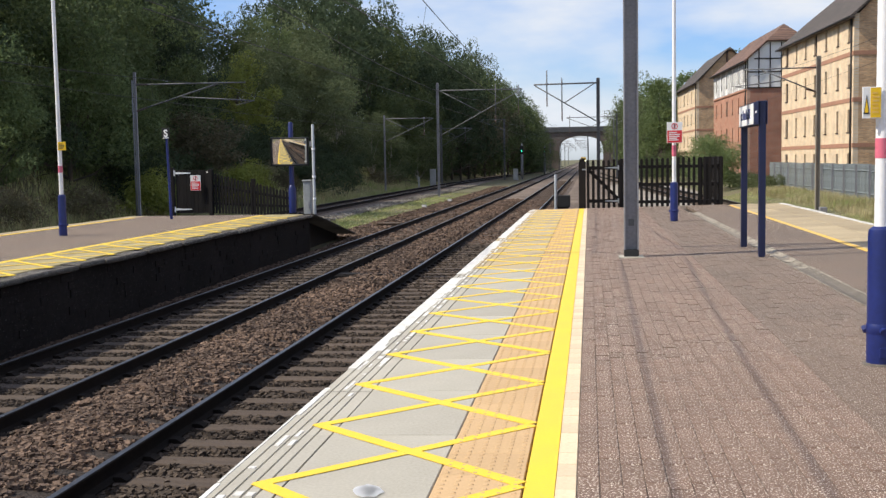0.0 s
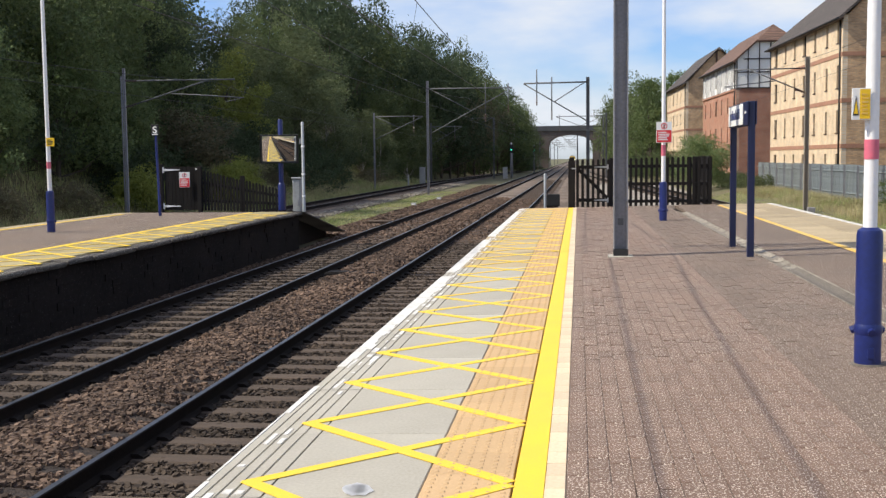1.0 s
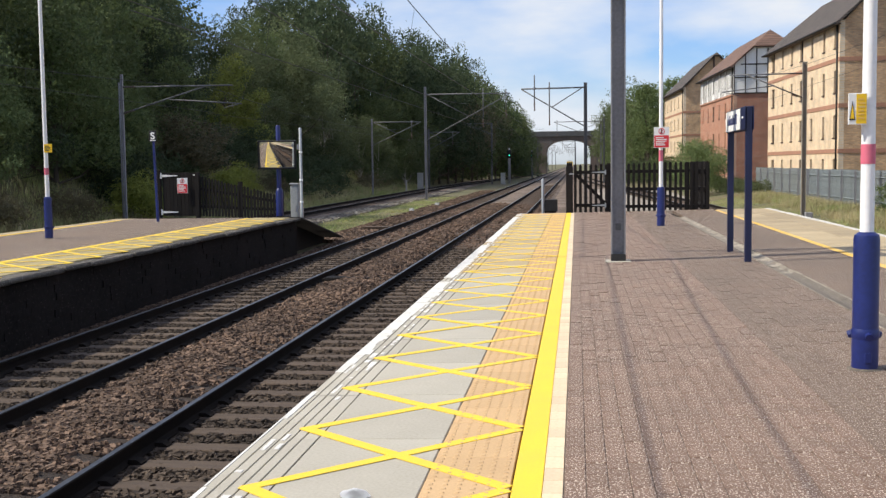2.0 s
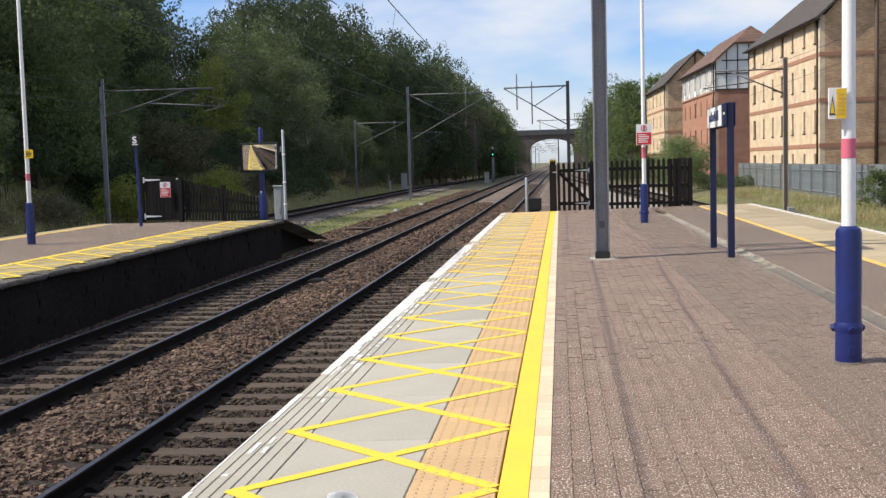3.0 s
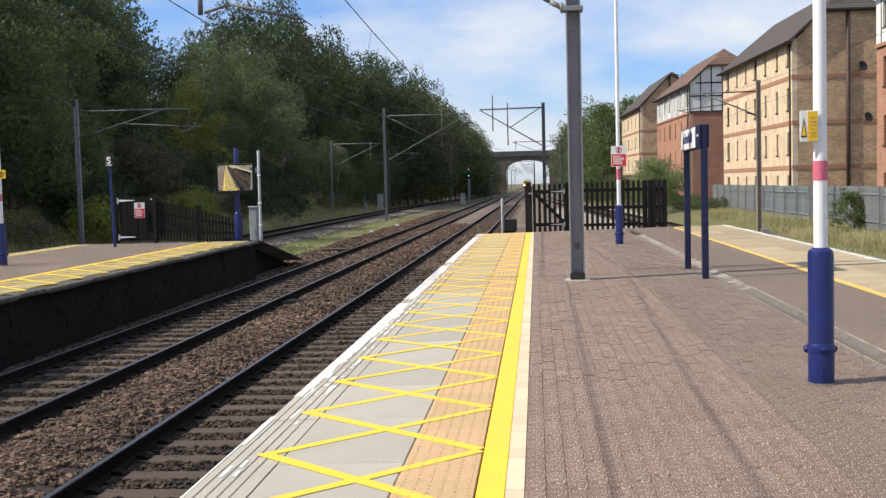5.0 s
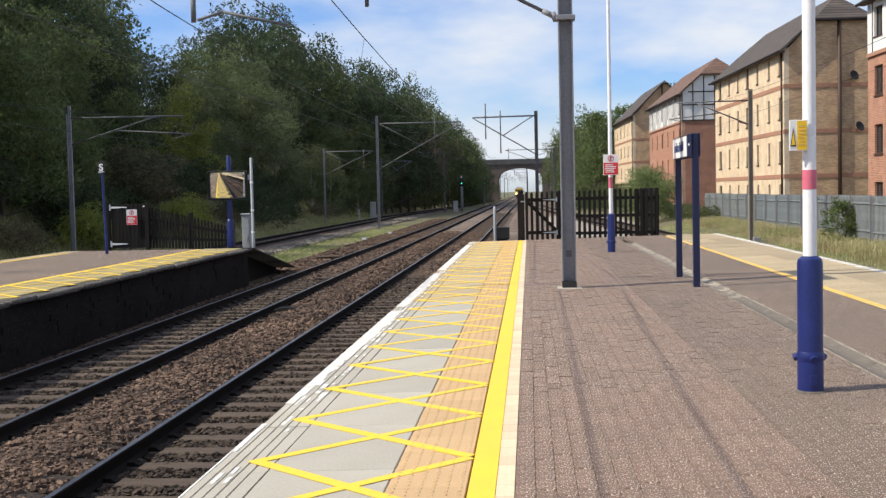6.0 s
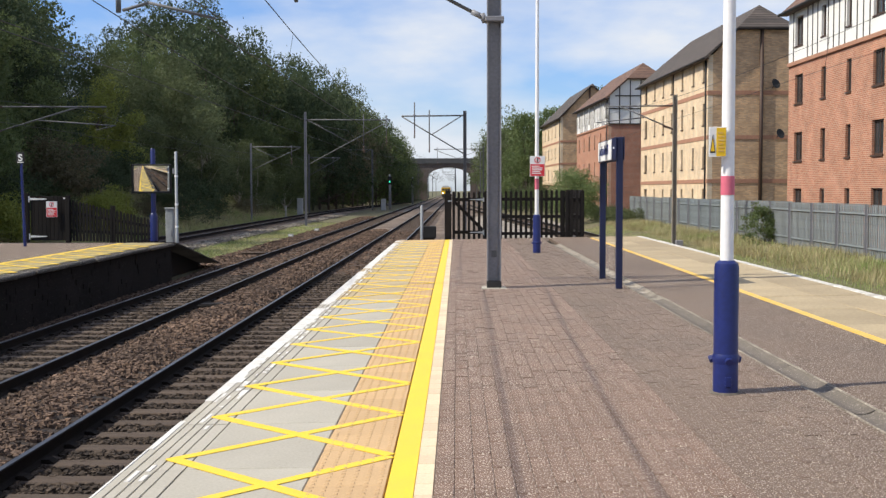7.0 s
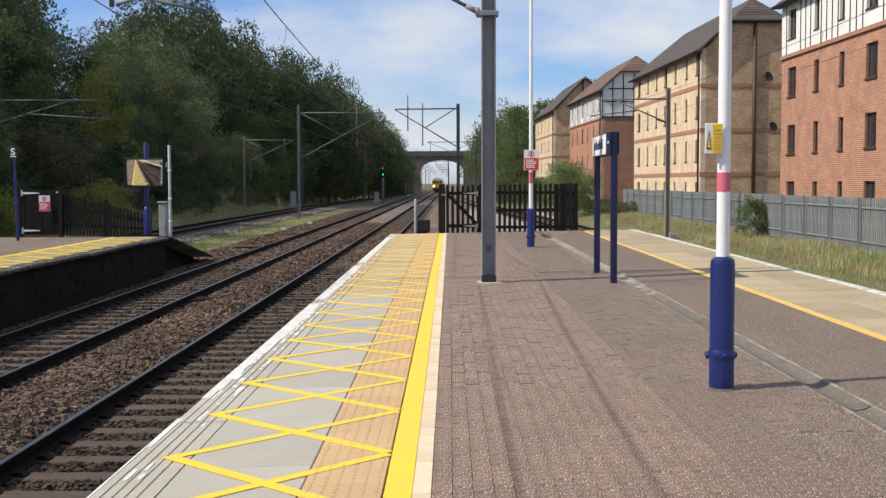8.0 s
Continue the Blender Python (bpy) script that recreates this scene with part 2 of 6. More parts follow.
M_WIRE = mat("dark_copper_wire", (0.05, 0.055, 0.05), 0.6, 0.4, second=(0.03, 0.03, 0.03), bump=0)
M_INSUL = mat("brown_insulator", (0.10, 0.05, 0.035), 0.35, second=(0.06, 0.03, 0.02), bump=0)
M_SIGN_W = mat("white_sign_face", (0.83, 0.83, 0.82), 0.45, second=(0.76, 0.76, 0.75), scale=2, fine=20, amount=0.3, bump=0)
M_SIGN_R = mat("red_sign_face", (0.70, 0.035, 0.045), 0.45, second=(0.62, 0.04, 0.05), scale=2, fine=20, amount=0.3, bump=0)
M_SIGN_Y = mat("yellow_sign_face", (0.86, 0.55, 0.01), 0.45, second=(0.80, 0.50, 0.02), scale=2, fine=20, amount=0.3, bump=0)
M_INK = mat("sign_ink", (0.02, 0.02, 0.025), 0.5, second=(0.03, 0.03, 0.03), bump=0)
M_CABINET = mat("grey_cabinet_paint", (0.42, 0.43, 0.42), 0.6, second=(0.30, 0.31, 0.30), scale=1.5, fine=15, bump=0.1)
# The gable copies are darker than the fronts: side shade put into the colour.
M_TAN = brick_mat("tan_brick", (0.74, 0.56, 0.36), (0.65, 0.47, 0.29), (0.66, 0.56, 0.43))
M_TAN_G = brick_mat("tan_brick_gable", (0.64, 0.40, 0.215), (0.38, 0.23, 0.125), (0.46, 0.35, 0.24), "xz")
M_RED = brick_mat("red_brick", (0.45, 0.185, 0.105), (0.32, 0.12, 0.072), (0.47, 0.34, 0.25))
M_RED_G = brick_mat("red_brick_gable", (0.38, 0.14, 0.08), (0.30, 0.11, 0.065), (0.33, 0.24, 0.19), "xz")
M_BAND = mat("red_brick_band", (0.42, 0.22, 0.14), 0.9, second=(0.33, 0.17, 0.11), scale=1, fine=14, bump=0.2)
M_RENDER = mat("white_render", (0.80, 0.79, 0.76), 0.9, second=(0.70, 0.69, 0.66), scale=0.7, fine=12, amount=0.4, bump=0.1)
M_TIMBER = mat("dark_timber_frame", (0.03, 0.025, 0.022), 0.8, second=(0.05, 0.04, 0.035), bump=0.1)
M_ROOF = brick_mat("grey_brown_roof_tile", (0.115, 0.092, 0.078), (0.075, 0.062, 0.055), (0.035, 0.03, 0.028), "yz", 0.30, 0.17, 0.022)
M_ROOF_R = brick_mat("red_roof_tile", (0.22, 0.125, 0.088), (0.15, 0.09, 0.068), (0.07, 0.045, 0.036), "yz", 0.30, 0.17, 0.022)
M_FRAME_BR = mat("brown_window_frame", (0.075, 0.04, 0.027), 0.6, second=(0.05, 0.03, 0.02), bump=0.05)
M_BRIDGE = mat("bridge_brick", (0.16, 0.125, 0.105), 0.95, second=(0.10, 0.08, 0.07), scale=0.5, fine=6, bump=0.4)
M_BRIDGE_TOP = mat("bridge_parapet", (0.10, 0.10, 0.10), 0.8, second=(0.07, 0.07, 0.07), scale=0.5, fine=6, bump=0.2)
M_GREEN_LAMP = glow("green_signal_light", (0.05, 1.0, 0.55), 1.0)
M_HEADLIGHT = glow("headlight_glow", (1.0, 0.88, 0.55), 7.0)
M_TRAIN_Y = mat("train_yellow_paint", (0.88, 0.56, 0.015), 0.4, second=(0.78, 0.48, 0.02), scale=1, fine=10, bump=0)
M_TRAIN_W = mat("train_white_paint", (0.70, 0.71, 0.72), 0.4, second=(0.60, 0.60, 0.62), scale=1, fine=10, bump=0)
M_TRAIN_D = mat("train_underframe", (0.03, 0.03, 0.032), 0.7, second=(0.05, 0.045, 0.04), bump=0)
M_PALEBED = mat("pale_ballast", (0.34, 0.30, 0.25), 0.95, second=(0.20, 0.175, 0.15), scale=0.6, fine=14, bump=0.8, bump_scale=20, dist=0.03)


def glass_mat():
    m = mat("window_glass", (0.03, 0.035, 0.04), 0.08, second=(0.05, 0.055, 0.06), bump=0)
    m.node_tree.nodes["Principled BSDF"].inputs["Specular IOR Level"].default_value = 0.6
    return m


M_GLASS = glass_mat()


def mirror_mat():
    m = bpy.data.materials.new("mirror_glass")
    m.use_nodes = True
    b = m.node_tree.nodes["Principled BSDF"]
    b.inputs["Base Color"].default_value, b.inputs["Metallic"].default_value, b.inputs["Roughness"].default_value = (0.8, 0.8, 0.78, 1), 1.0, 0.03
    return m


M_MIRROR = mirror_mat()


# ---- mesh helpers ----
def part(name, bm, material, parent=None, label=""):
    bm.normal_update()
    for e in bm.edges:
        if len(e.link_faces) == 2 and e.calc_face_angle(0) > 0.6:
            e.smooth = False
    me = bpy.data.meshes.new(name)
    bm.to_mesh(me)
    bm.free()
    me.materials.append(material)
    ob = new(name, me)
    ob.parent = parent
    return tagged(ob, label)


def thing(name, m, label, category, group="", kind=""):
    ob = new(name)
    ob.matrix_basis = m
    return tagged(ob, label, category, group, kind)


def raw(name, verts, faces, material, parent=None, label=""):
    me = bpy.data.meshes.new(name)
    me.from_pydata(verts, [], faces)
    me.materials.append(material)
    ob = new(name, me)
    ob.parent = parent
    return tagged(ob, label)


def piece(name, me, parent, m):
    ob = new(name, me)
    ob.parent = parent
    ob.matrix_basis = m
    return ob


def box(x0, x1, y0, y1, z0, z1, bevel=0.0, bm=None, m=None):
    """A box, added to bm if given, with bevelled edges."""
    own = bmesh.new()
    bmesh.ops.create_cube(own, size=1.0)
    own.transform(Matrix.Translation(((x0 + x1) / 2, (y0 + y1) / 2, (z0 + z1) / 2)) @ Matrix.Diagonal((x1 - x0, y1 - y0, z1 - z0, 1)))
    if bevel:
        bmesh.ops.bevel(own, geom=own.edges[:], offset=bevel, segments=1, affect="EDGES")
    if m:
        own.transform(m)
    if bm is None:
        return own
    merge(bm, own)
    return bm


def merge(bm, own):
    vs = [bm.verts.new(v.co) for v in own.verts]
    own.verts.index_update()
    for f in own.faces:
        nf = bm.faces.new([vs[v.index] for v in f.verts])
        nf.smooth = f.smooth
    own.free()


def tube(p0, p1, r0, r1=None, seg=12, bm=None, caps=True):
    """A round bar from p0 to p1."""
    p0, p1 = Vector(p0), Vector(p1)
    own = bmesh.new()
    d = p1 - p0
    bmesh.ops.create_cone(own, cap_ends=caps, segments=seg, radius1=r0, radius2=r0 if r1 is None else r1, depth=d.length)
    for f in own.faces:
        f.smooth = len(f.verts) == 4
    own.transform(Matrix.Translation((p0 + p1) / 2) @ d.to_track_quat("Z", "Y").to_matrix().to_4x4())
    if bm is None:
        return own
    merge(bm, own)
    return bm


def lathe(profile, seg=20, bm=None):
    """A turned shape round z from (radius, z) pairs."""
    own = bmesh.new()
    rings = [[own.verts.new((r * math.cos(2 * math.pi * i / seg), r * math.sin(2 * math.pi * i / seg), z)) for i in range(seg)] for r, z in profile]
    for a, b in zip(rings, rings[1:]):
        for i in range(seg):
            f = own.faces.new((a[i], a[(i + 1) % seg], b[(i + 1) % seg], b[i]))
            f.smooth = True
    own.faces.new(rings[-1])
    own.faces.new(rings[0][::-1])
    if bm is None:
        return own
    merge(bm, own)
    return bm


def prism(outline, y0, y1, axis="y"):
    """A solid from an outline of (a, z) pairs, pushed along the axis from y0 to y1."""
    bm = bmesh.new()
    put = (lambda a, z, y: (a, y, z)) if axis == "y" else (lambda a, z, x: (x, a, z))
    r0 = [bm.verts.new(put(a, z, y0)) for a, z in outline]
    r1 = [bm.verts.new(put(a, z, y1)) for a, z in outline]
    n = len(outline)
    for i in range(n):
        bm.faces.new((r0[i], r0[(i + 1) % n], r1[(i + 1) % n], r1[i]))
    bm.faces.new(r0[::-1])
    bm.faces.new(r1)
    bmesh.ops.recalc_face_normals(bm, faces=bm.faces[:])
    return bm


def wire(name, pts, r, material, parent=None, label=""):
    """A round cable through the points."""
    cu = bpy.data.curves.new(name, "CURVE")
    cu.dimensions, cu.bevel_depth, cu.bevel_resolution = "3D", r, 1
    sp = cu.splines.new("POLY")
    sp.points.add(len(pts) - 1)
    for p, q in zip(sp.points, pts):
        p.co = (*q, 1)
    cu.materials.append(material)
    ob = new(name, cu)
    ob.parent = parent
    return tagged(ob, label)


def text_bars(parent, x, y, z, width, height, rows, material, seed=1):
    """Plain bars in place of small writing, one a line, on a plate that faces -y."""
    rnd = random.Random(seed)
    step = height / rows
    for i in range(rows):
        w = width * rnd.uniform(0.65, 1.0)
        zz = z + height / 2 - (i + 0.5) * step
        part("text_bar", box(x - width / 2, x - width / 2 + w, y - 0.002, y, zz - step * 0.25, zz + step * 0.25), material, parent)


# ---- ground ----
RAIL_Z = -0.945     # top of rails
NEAR_X, FAR_X, LOOP_X = -3.14, -6.40, -14.7
TILT = 1.0          # the near platform falls towards its track, degrees
END_Y = 33.1


def bay_x(y):
    """Centre line of the track on the other face of the near platform."""
    pts = [(-60, 7.0), (52, 7.0), (66, 6.6), (106, 4.5), (150, 2.2), (200, 0.9), (260, 0.5), (900, 0.5)]
    for (a, p), (b, q) in zip(pts, pts[1:]):
        if y <= b:
            k = (y - a) / (b - a)
            return p + (q - p) * k
    return 0.5


def ground_z(x, y):
    if x < -17.2:
        h = min(1.0, (-17.2 - x) / 17.0)
        z = -1.25 + 9.0 * (h * h * (3 - 2 * h)) + min(3.0, max(0.0, (-34 - x) * 0.05))
    elif -12.7 < x < -8.5:
        z = -1.22
    elif x < 8.3:
        z = -1.45
    else:
        z = -1.40 + 0.54 * min(1.0, (x - 8.3) / 4.0)
    if x < -17.2 and y > 305:
        z = -1.25 + (z + 1.25) * max(0.0, 1 - (y - 305) / 30)
    return z


def build_ground():
    xs = [-1800, -600, -250, -120, -80, -60, -50] + [-44 + 1.35 * i for i in range(21)] + [-15.5, -11, -8.6, -5, -2, 2, 5, 8.3, 9.5, 11, 12.8, 14, 18, 25, 40, 70, 150, 400, 900, 1800]
    ys = [-300, -100, -50, -20] + [-10 + 3.0 * i for i in range(85)] + [250, 270, 300, 350, 420, 550, 800, 1300, 2500]
    xs = sorted(xs)
    verts, faces = [], []
    for y in ys:
        for x in xs:
            b = noise.noise((x * 0.21, y * 0.17, 0.3)) * 0.35 if x < -18 else noise.noise((x * 0.5, y * 0.4, 0.7)) * 0.06
            verts.append((x, y, ground_z(x, y) + b))
    n = len(xs)
    for j in range(len(ys) - 1):
        for i in range(n - 1):
            a = j * n + i
            faces.append((a, a + 1, a + n + 1, a + n))
    ob = raw("ground", verts, faces, M_GROUND)
    for p in ob.data.polygons:
        p.use_smooth = True
    return tagged(ob, "rough grassy ground and cutting slope beside the railway", "ground", kind="structure")


build_ground()


# ---- tracks ----
def bed(name, x0, x1, y0, y1, label, material=M_BALLAST):
    """A bed of ballast with sloped shoulders and a low heap between the tracks."""
    verts, faces = [], []
    cols = 22
    ys = [y0 + (y1 - y0) * (i / 160) ** 1.6 for i in range(161)]
    for y in ys:
        for i in range(cols + 1):
            k = i / cols
            x = x0 + (x1 - x0) * k
            z = RAIL_Z - 0.185
            edge = min(x - x0, x1 - x)
            z -= max(0.0, 0.6 - edge) * 0.42
            if x0 < -6 < x1 and abs(x + 4.75) < 0.85:
                z += 0.10 * (1 - (abs(x + 4.75) / 0.85) ** 2)
            verts.append((x, y, z + noise.noise((x * 2, y * 2, 1.0)) * 0.025))
    n = cols + 1
    for j in range(len(ys) - 1):
        for i in range(cols):
            a = j * n + i
            faces.append((a, a + 1, a + n + 1, a + n))
    ob = raw(name, verts, faces, material)
    return tagged(ob, label, "ballast", kind="structure")


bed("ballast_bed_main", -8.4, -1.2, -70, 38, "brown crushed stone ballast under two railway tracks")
bed("ballast_bed_main_far", -8.4, -1.2, 38, 950, "paler ballast under two railway tracks", M_BALLAST_FAR)
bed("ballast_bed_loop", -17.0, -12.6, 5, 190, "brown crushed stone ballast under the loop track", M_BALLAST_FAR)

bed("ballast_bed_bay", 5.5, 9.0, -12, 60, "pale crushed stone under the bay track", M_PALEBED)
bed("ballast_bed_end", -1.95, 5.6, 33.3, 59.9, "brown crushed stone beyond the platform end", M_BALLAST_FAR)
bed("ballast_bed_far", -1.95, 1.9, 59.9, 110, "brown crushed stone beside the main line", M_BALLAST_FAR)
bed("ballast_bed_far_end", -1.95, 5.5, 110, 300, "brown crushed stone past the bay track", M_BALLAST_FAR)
bed("ballast_bed_bay_far", 1.5, 8.6, 60, 110, "pale crushed stone under the curving bay track", M_PALEBED)

RAIL_OUT = [(-0.070, -0.159), (0.070, -0.159), (0.070, -0.150), (0.012, -0.125), (0.010, -0.045), (0.034, -0.034), (0.035, -0.006), (0.028, 0.0),
            (-0.028, 0.0), (-0.035, -0.006), (-0.034, -0.034), (-0.010, -0.045), (-0.012, -0.125), (-0.070, -0.150)]


def swept(outline, line):
    bm = bmesh.new()
    rings = [[bm.verts.new((x + a, y, z + b)) for a, b in outline] for x, y, z in line]
    n = len(outline)
    for r0, r1 in zip(rings, rings[1:]):
        for i in range(n):
            bm.faces.new((r0[i], r0[(i + 1) % n], r1[(i + 1) % n], r1[i]))
    bmesh.ops.recalc_face_normals(bm, faces=bm.faces[:])
    return bm


SLEEPER_ME = None


def track(label, centre, y0, y1, sleepers_to, heads=True):
    global SLEEPER_ME
    tr = thing("railway_track", pose(0, 0, 0), label, "railway track")
    ys = [y0 + (y1 - y0) * i / 60 for i in range(61)]
    for side in (-0.752, 0.752):
        line = [(centre(y) + side, y, RAIL_Z) for y in ys]
        part("rail", swept(RAIL_OUT, line), M_RAIL, tr, "rusty steel rail coloured shade-dark, with a polished head")
        part("rail_head", swept([(-0.027, 0.001), (0.027, 0.001), (0.024, 0.004), (-0.024, 0.004)], line), M_RAILTOP, tr, "shiny worn running surface")
    if SLEEPER_ME is None:
        bm = box(-1.28, 1.28, -0.125, 0.125, -0.13, 0.0, 0.012)
        SLEEPER_ME = bpy.data.meshes.new("sleeper")
        bm.to_mesh(SLEEPER_ME)
        bm.free()
        SLEEPER_ME.materials.append(M_SLEEPER)
    chair = bpy.data.meshes.new("rail_chair")
    bm = prism([(-0.17, -0.01), (-0.17, 0.012), (-0.12, 0.042), (-0.055, 0.042), (-0.05, 0.016), (0.05, 0.016), (0.055, 0.042), (0.12, 0.042), (0.17, 0.012), (0.17, -0.01)], -0.06, 0.06)
    bm.to_mesh(chair)
    bm.free()
    chair.materials.append(M_RAIL)
    rnd = random.Random(int(y0) + 7)
    y, i, rest = y0 + 0.21, 0, []
    while y < sleepers_to:
        m = pose(centre(y), y, RAIL_Z - 0.157 + rnd.uniform(-0.006, 0.004), 0, 0, rnd.uniform(-0.4, 0.4))
        if i < 150:
            piece("sleeper", SLEEPER_ME, tr, m)
            if y < 30:
                for side in (-0.752, 0.752):
                    piece("rail_chair", chair, tr, m @ pose(side, 0, 0.001))
        else:
            rest.append(m)
        i += 1
        y += 0.6
    if rest:
        bm = bmesh.new()
        for m in rest:
            box(-1.28, 1.28, -0.125, 0.125, -0.13, 0.0, bm=bm, m=m)
        tagged(part("sleeper_row", bm, M_SLEEPER, tr), kind="stuff")
    return tr


track("near main line track on weathered sleepers in ballast", lambda y: NEAR_X, -21.0, 900, 130)
track("far main line track on weathered sleepers in ballast", lambda y: FAR_X, -21.0, 900, 130)
track("loop line track behind the far platform", lambda y: LOOP_X + min(4.6, max(0, y - 120) * 0.04), 6, 400, 110)
track("bay line track curving past the platform end", bay_x, -9, 300, 130)


def stones():
    """Loose ballast stones, thickest beside the near platform."""
    rng = np.random.default_rng(4)
    for y0, y1, x0, x1, per, size in ((5.5, 12, -7.6, -2.2, 900, 0.0195), (12, 20, -7.9, -2.2, 620, 0.021), (20, 34, -8.0, -1.9, 280, 0.027), (34, 70, -8.1, -1.5, 70, 0.038)):
        n = int((y1 - y0) * (x1 - x0) * per)
        c = np.stack([rng.uniform(x0, x1, n), rng.uniform(y0, y1, n), np.zeros(n)], 1)
        on = np.ones(n, bool)
        for tx in (NEAR_X, FAR_X):
            on &= ~(np.abs(np.abs(c[:, 0] - tx) - 0.752) < 0.075)
            k = np.abs((c[:, 1] - (-8.79) + 0.3) % 0.6 - 0.3) < 0.115
            on &= ~(k & (np.abs(c[:, 0] - tx) < 1.25) & (rng.random(n) < 0.97))
        heap = 0.10 * np.clip(1 - (np.abs(c[:, 0] + 4.75) / 0.85) ** 2, 0, 1)
        c[:, 2] = RAIL_Z - 0.185 + heap + rng.uniform(-0.012, 0.022, n)
        oily = np.minimum(np.abs(c[:, 0] - NEAR_X), np.abs(c[:, 0] - FAR_X)) < (0.95 if y0 < 30 else 0.0)
        stone_heap(c[on & ~oily], size * 1.05, rng, M_STONE, "loose brown ballast stones between the tracks")
        stone_heap(c[on & oily], size, rng, M_STONE_OILY, "oil-darkened ballast stones between sleepers and rails")
    for x0, x1, y0, y1, per, size, m, label in ((-12.9, -11.7, 36, 120, 90, 0.045, M_STONE_PALE, "pale ballast shoulder of the loop track"),
                                                (-9.3, -8.0, 38, 110, 60, 0.045, M_STONE, "brown ballast spilling into the grass")):
        n = int((y1 - y0) * (x1 - x0) * per)
        c = np.stack([rng.uniform(x0, x1, n), y0 + (y1 - y0) * rng.random(n) ** 1.3, np.full(n, -1.19)], 1)
        c[:, 2] += rng.uniform(-0.02, 0.05, n)
        stone_heap(c, size, rng, m, label)


def stone_heap(c, size, rng, material, label):
    """Rough blocks with five faces each, at the centres c."""
    corner = np.array([(-1, -1, -1), (1, -1, -1), (1, 1, -1), (-1, 1, -1), (-1, -1, 1), (1, -1, 1), (1, 1, 1), (-1, 1, 1)], float)
    quad = np.array([(4, 5, 6, 7), (0, 1, 5, 4), (1, 2, 6, 5), (2, 3, 7, 6), (3, 0, 4, 7)])
    if len(c):
        n = len(c)
        v = corner[None] * (1 + rng.uniform(-0.5, 0.25, (n, 8, 3)))
        v *= size * rng.uniform(0.65, 1.4, (n, 1, 1)) * np.array([1.15, 0.9, 0.85])
        a, b = rng.uniform(0, 6.28, n), rng.uniform(-0.6, 0.6, n)
        ca, sa, cb, sb = np.cos(a), np.sin(a), np.cos(b), np.sin(b)
        x, y, z = v[..., 0].copy(), v[..., 1].copy(), v[..., 2].copy()
        y, z = y * cb[:, None] - z * sb[:, None], y * sb[:, None] + z * cb[:, None]
        x, y = x * ca[:, None] - y * sa[:, None], x * sa[:, None] + y * ca[:, None]
        v = np.stack([x, y, z], 2) + c[:, None]
        f = quad[None] + 8 * np.arange(n)[:, None, None]
        me = bpy.data.meshes.new("ballast_stones")
        me.from_pydata(v.reshape(-1, 3).tolist(), [], f.reshape(-1, 4).tolist())
        me.materials.append(material)
        tagged(new("ballast_stones", me), label, "ballast", kind="stuff")


stones()


# ---- near platform: an island with a face on either side ----
near = thing("platform", pose(0, 0, 0, 0, -TILT, 0), "island platform with brown block paving and yellow hatched edge", "platform", kind="structure")
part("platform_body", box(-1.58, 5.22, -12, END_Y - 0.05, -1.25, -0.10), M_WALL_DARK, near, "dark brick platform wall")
part("platform_bed", box(-1.60, 2.480, -12, END_Y, -0.12, -0.055), M_JOINT, near)
part("platform_bed", box(2.725, 5.25, -12, END_Y, -0.12, -0.055), M_JOINT, near)
part("joint_sand", box(-0.076, 1.424, -12, END_Y - 0.2, -0.055, -0.0055), M_JOINT, near)
part("filled_joints", box(1.426, 2.485, -12, END_Y, -0.055, -0.0035), M_TARMAC, near, "grit-filled joints")
part("rear_surface", box(-1.73, 5.4, -70, -12.02, -1.25, -0.004), M_BUFF, near)
SLAB0, SLAB = 6.56, 1.125


def slab_mesh(name, x0, x1, length, material, bevel=0.006, top=0.0, thick=0.055):
    bm = box(x0, x1, 0.004, length - 0.004, top - thick, top, bevel)
    me = bpy.data.meshes.new(name)
    bm.to_mesh(me)
    bm.free()
    me.materials.append(material)
    return me


def coping_mesh(length):
    """An edge slab with four shallow grooves along it."""
    out = [(-1.73, -0.10), (-1.73, -0.012), (-1.718, 0.0)]
    for g in (-1.665, -1.605, -1.545, -1.485):
        out += [(g - 0.006, 0.0), (g - 0.004, -0.008), (g + 0.004, -0.008), (g + 0.006, 0.0)]
    out += [(-1.405, 0.0), (-1.405, -0.10)]
    me = bpy.data.meshes.new("coping_slab")
    bm = prism(out, 0.003, length - 0.003)
    bm.to_mesh(me)
    bm.free()
    me.materials.append(M_SLAB)
    return me


me_cope = coping_mesh(SLAB)
me_slab = slab_mesh("concrete_slab", -1.40, -0.715, SLAB, M_SLAB)
me_buff = slab_mesh("concrete_slab", -1.40, -0.715, SLAB, M_BUFF)
me_cope_buff = me_cope.copy()
me_cope_buff.materials[0] = M_BUFF


def tactile_mesh():
    """A 400 mm paver with rows of small raised blisters."""
    bm = box(-0.71, -0.315, 0.002, 0.373, -0.055, 0.0, 0.003)
    for i in range(6):
        for j in range(6):
            x, y = -0.71 + 0.033 + i * 0.066, 0.03 + j * 0.063
            vs = [bm.verts.new((x + dx * r, y + dy * r, z)) for r, z in ((0.012, 0.0005), (0.007, 0.005)) for dx, dy in ((-1, -1), (1, -1), (1, 1), (-1, 1))]
            for k in range(4):
                bm.faces.new((vs[k], vs[(k + 1) % 4], vs[4 + (k + 1) % 4], vs[4 + k]))
            bm.faces.new(vs[4:])
    me = bpy.data.meshes.new("tactile_paver")
    bm.to_mesh(me)
    bm.free()
    me.materials.append(M_TACTILE)
    return me


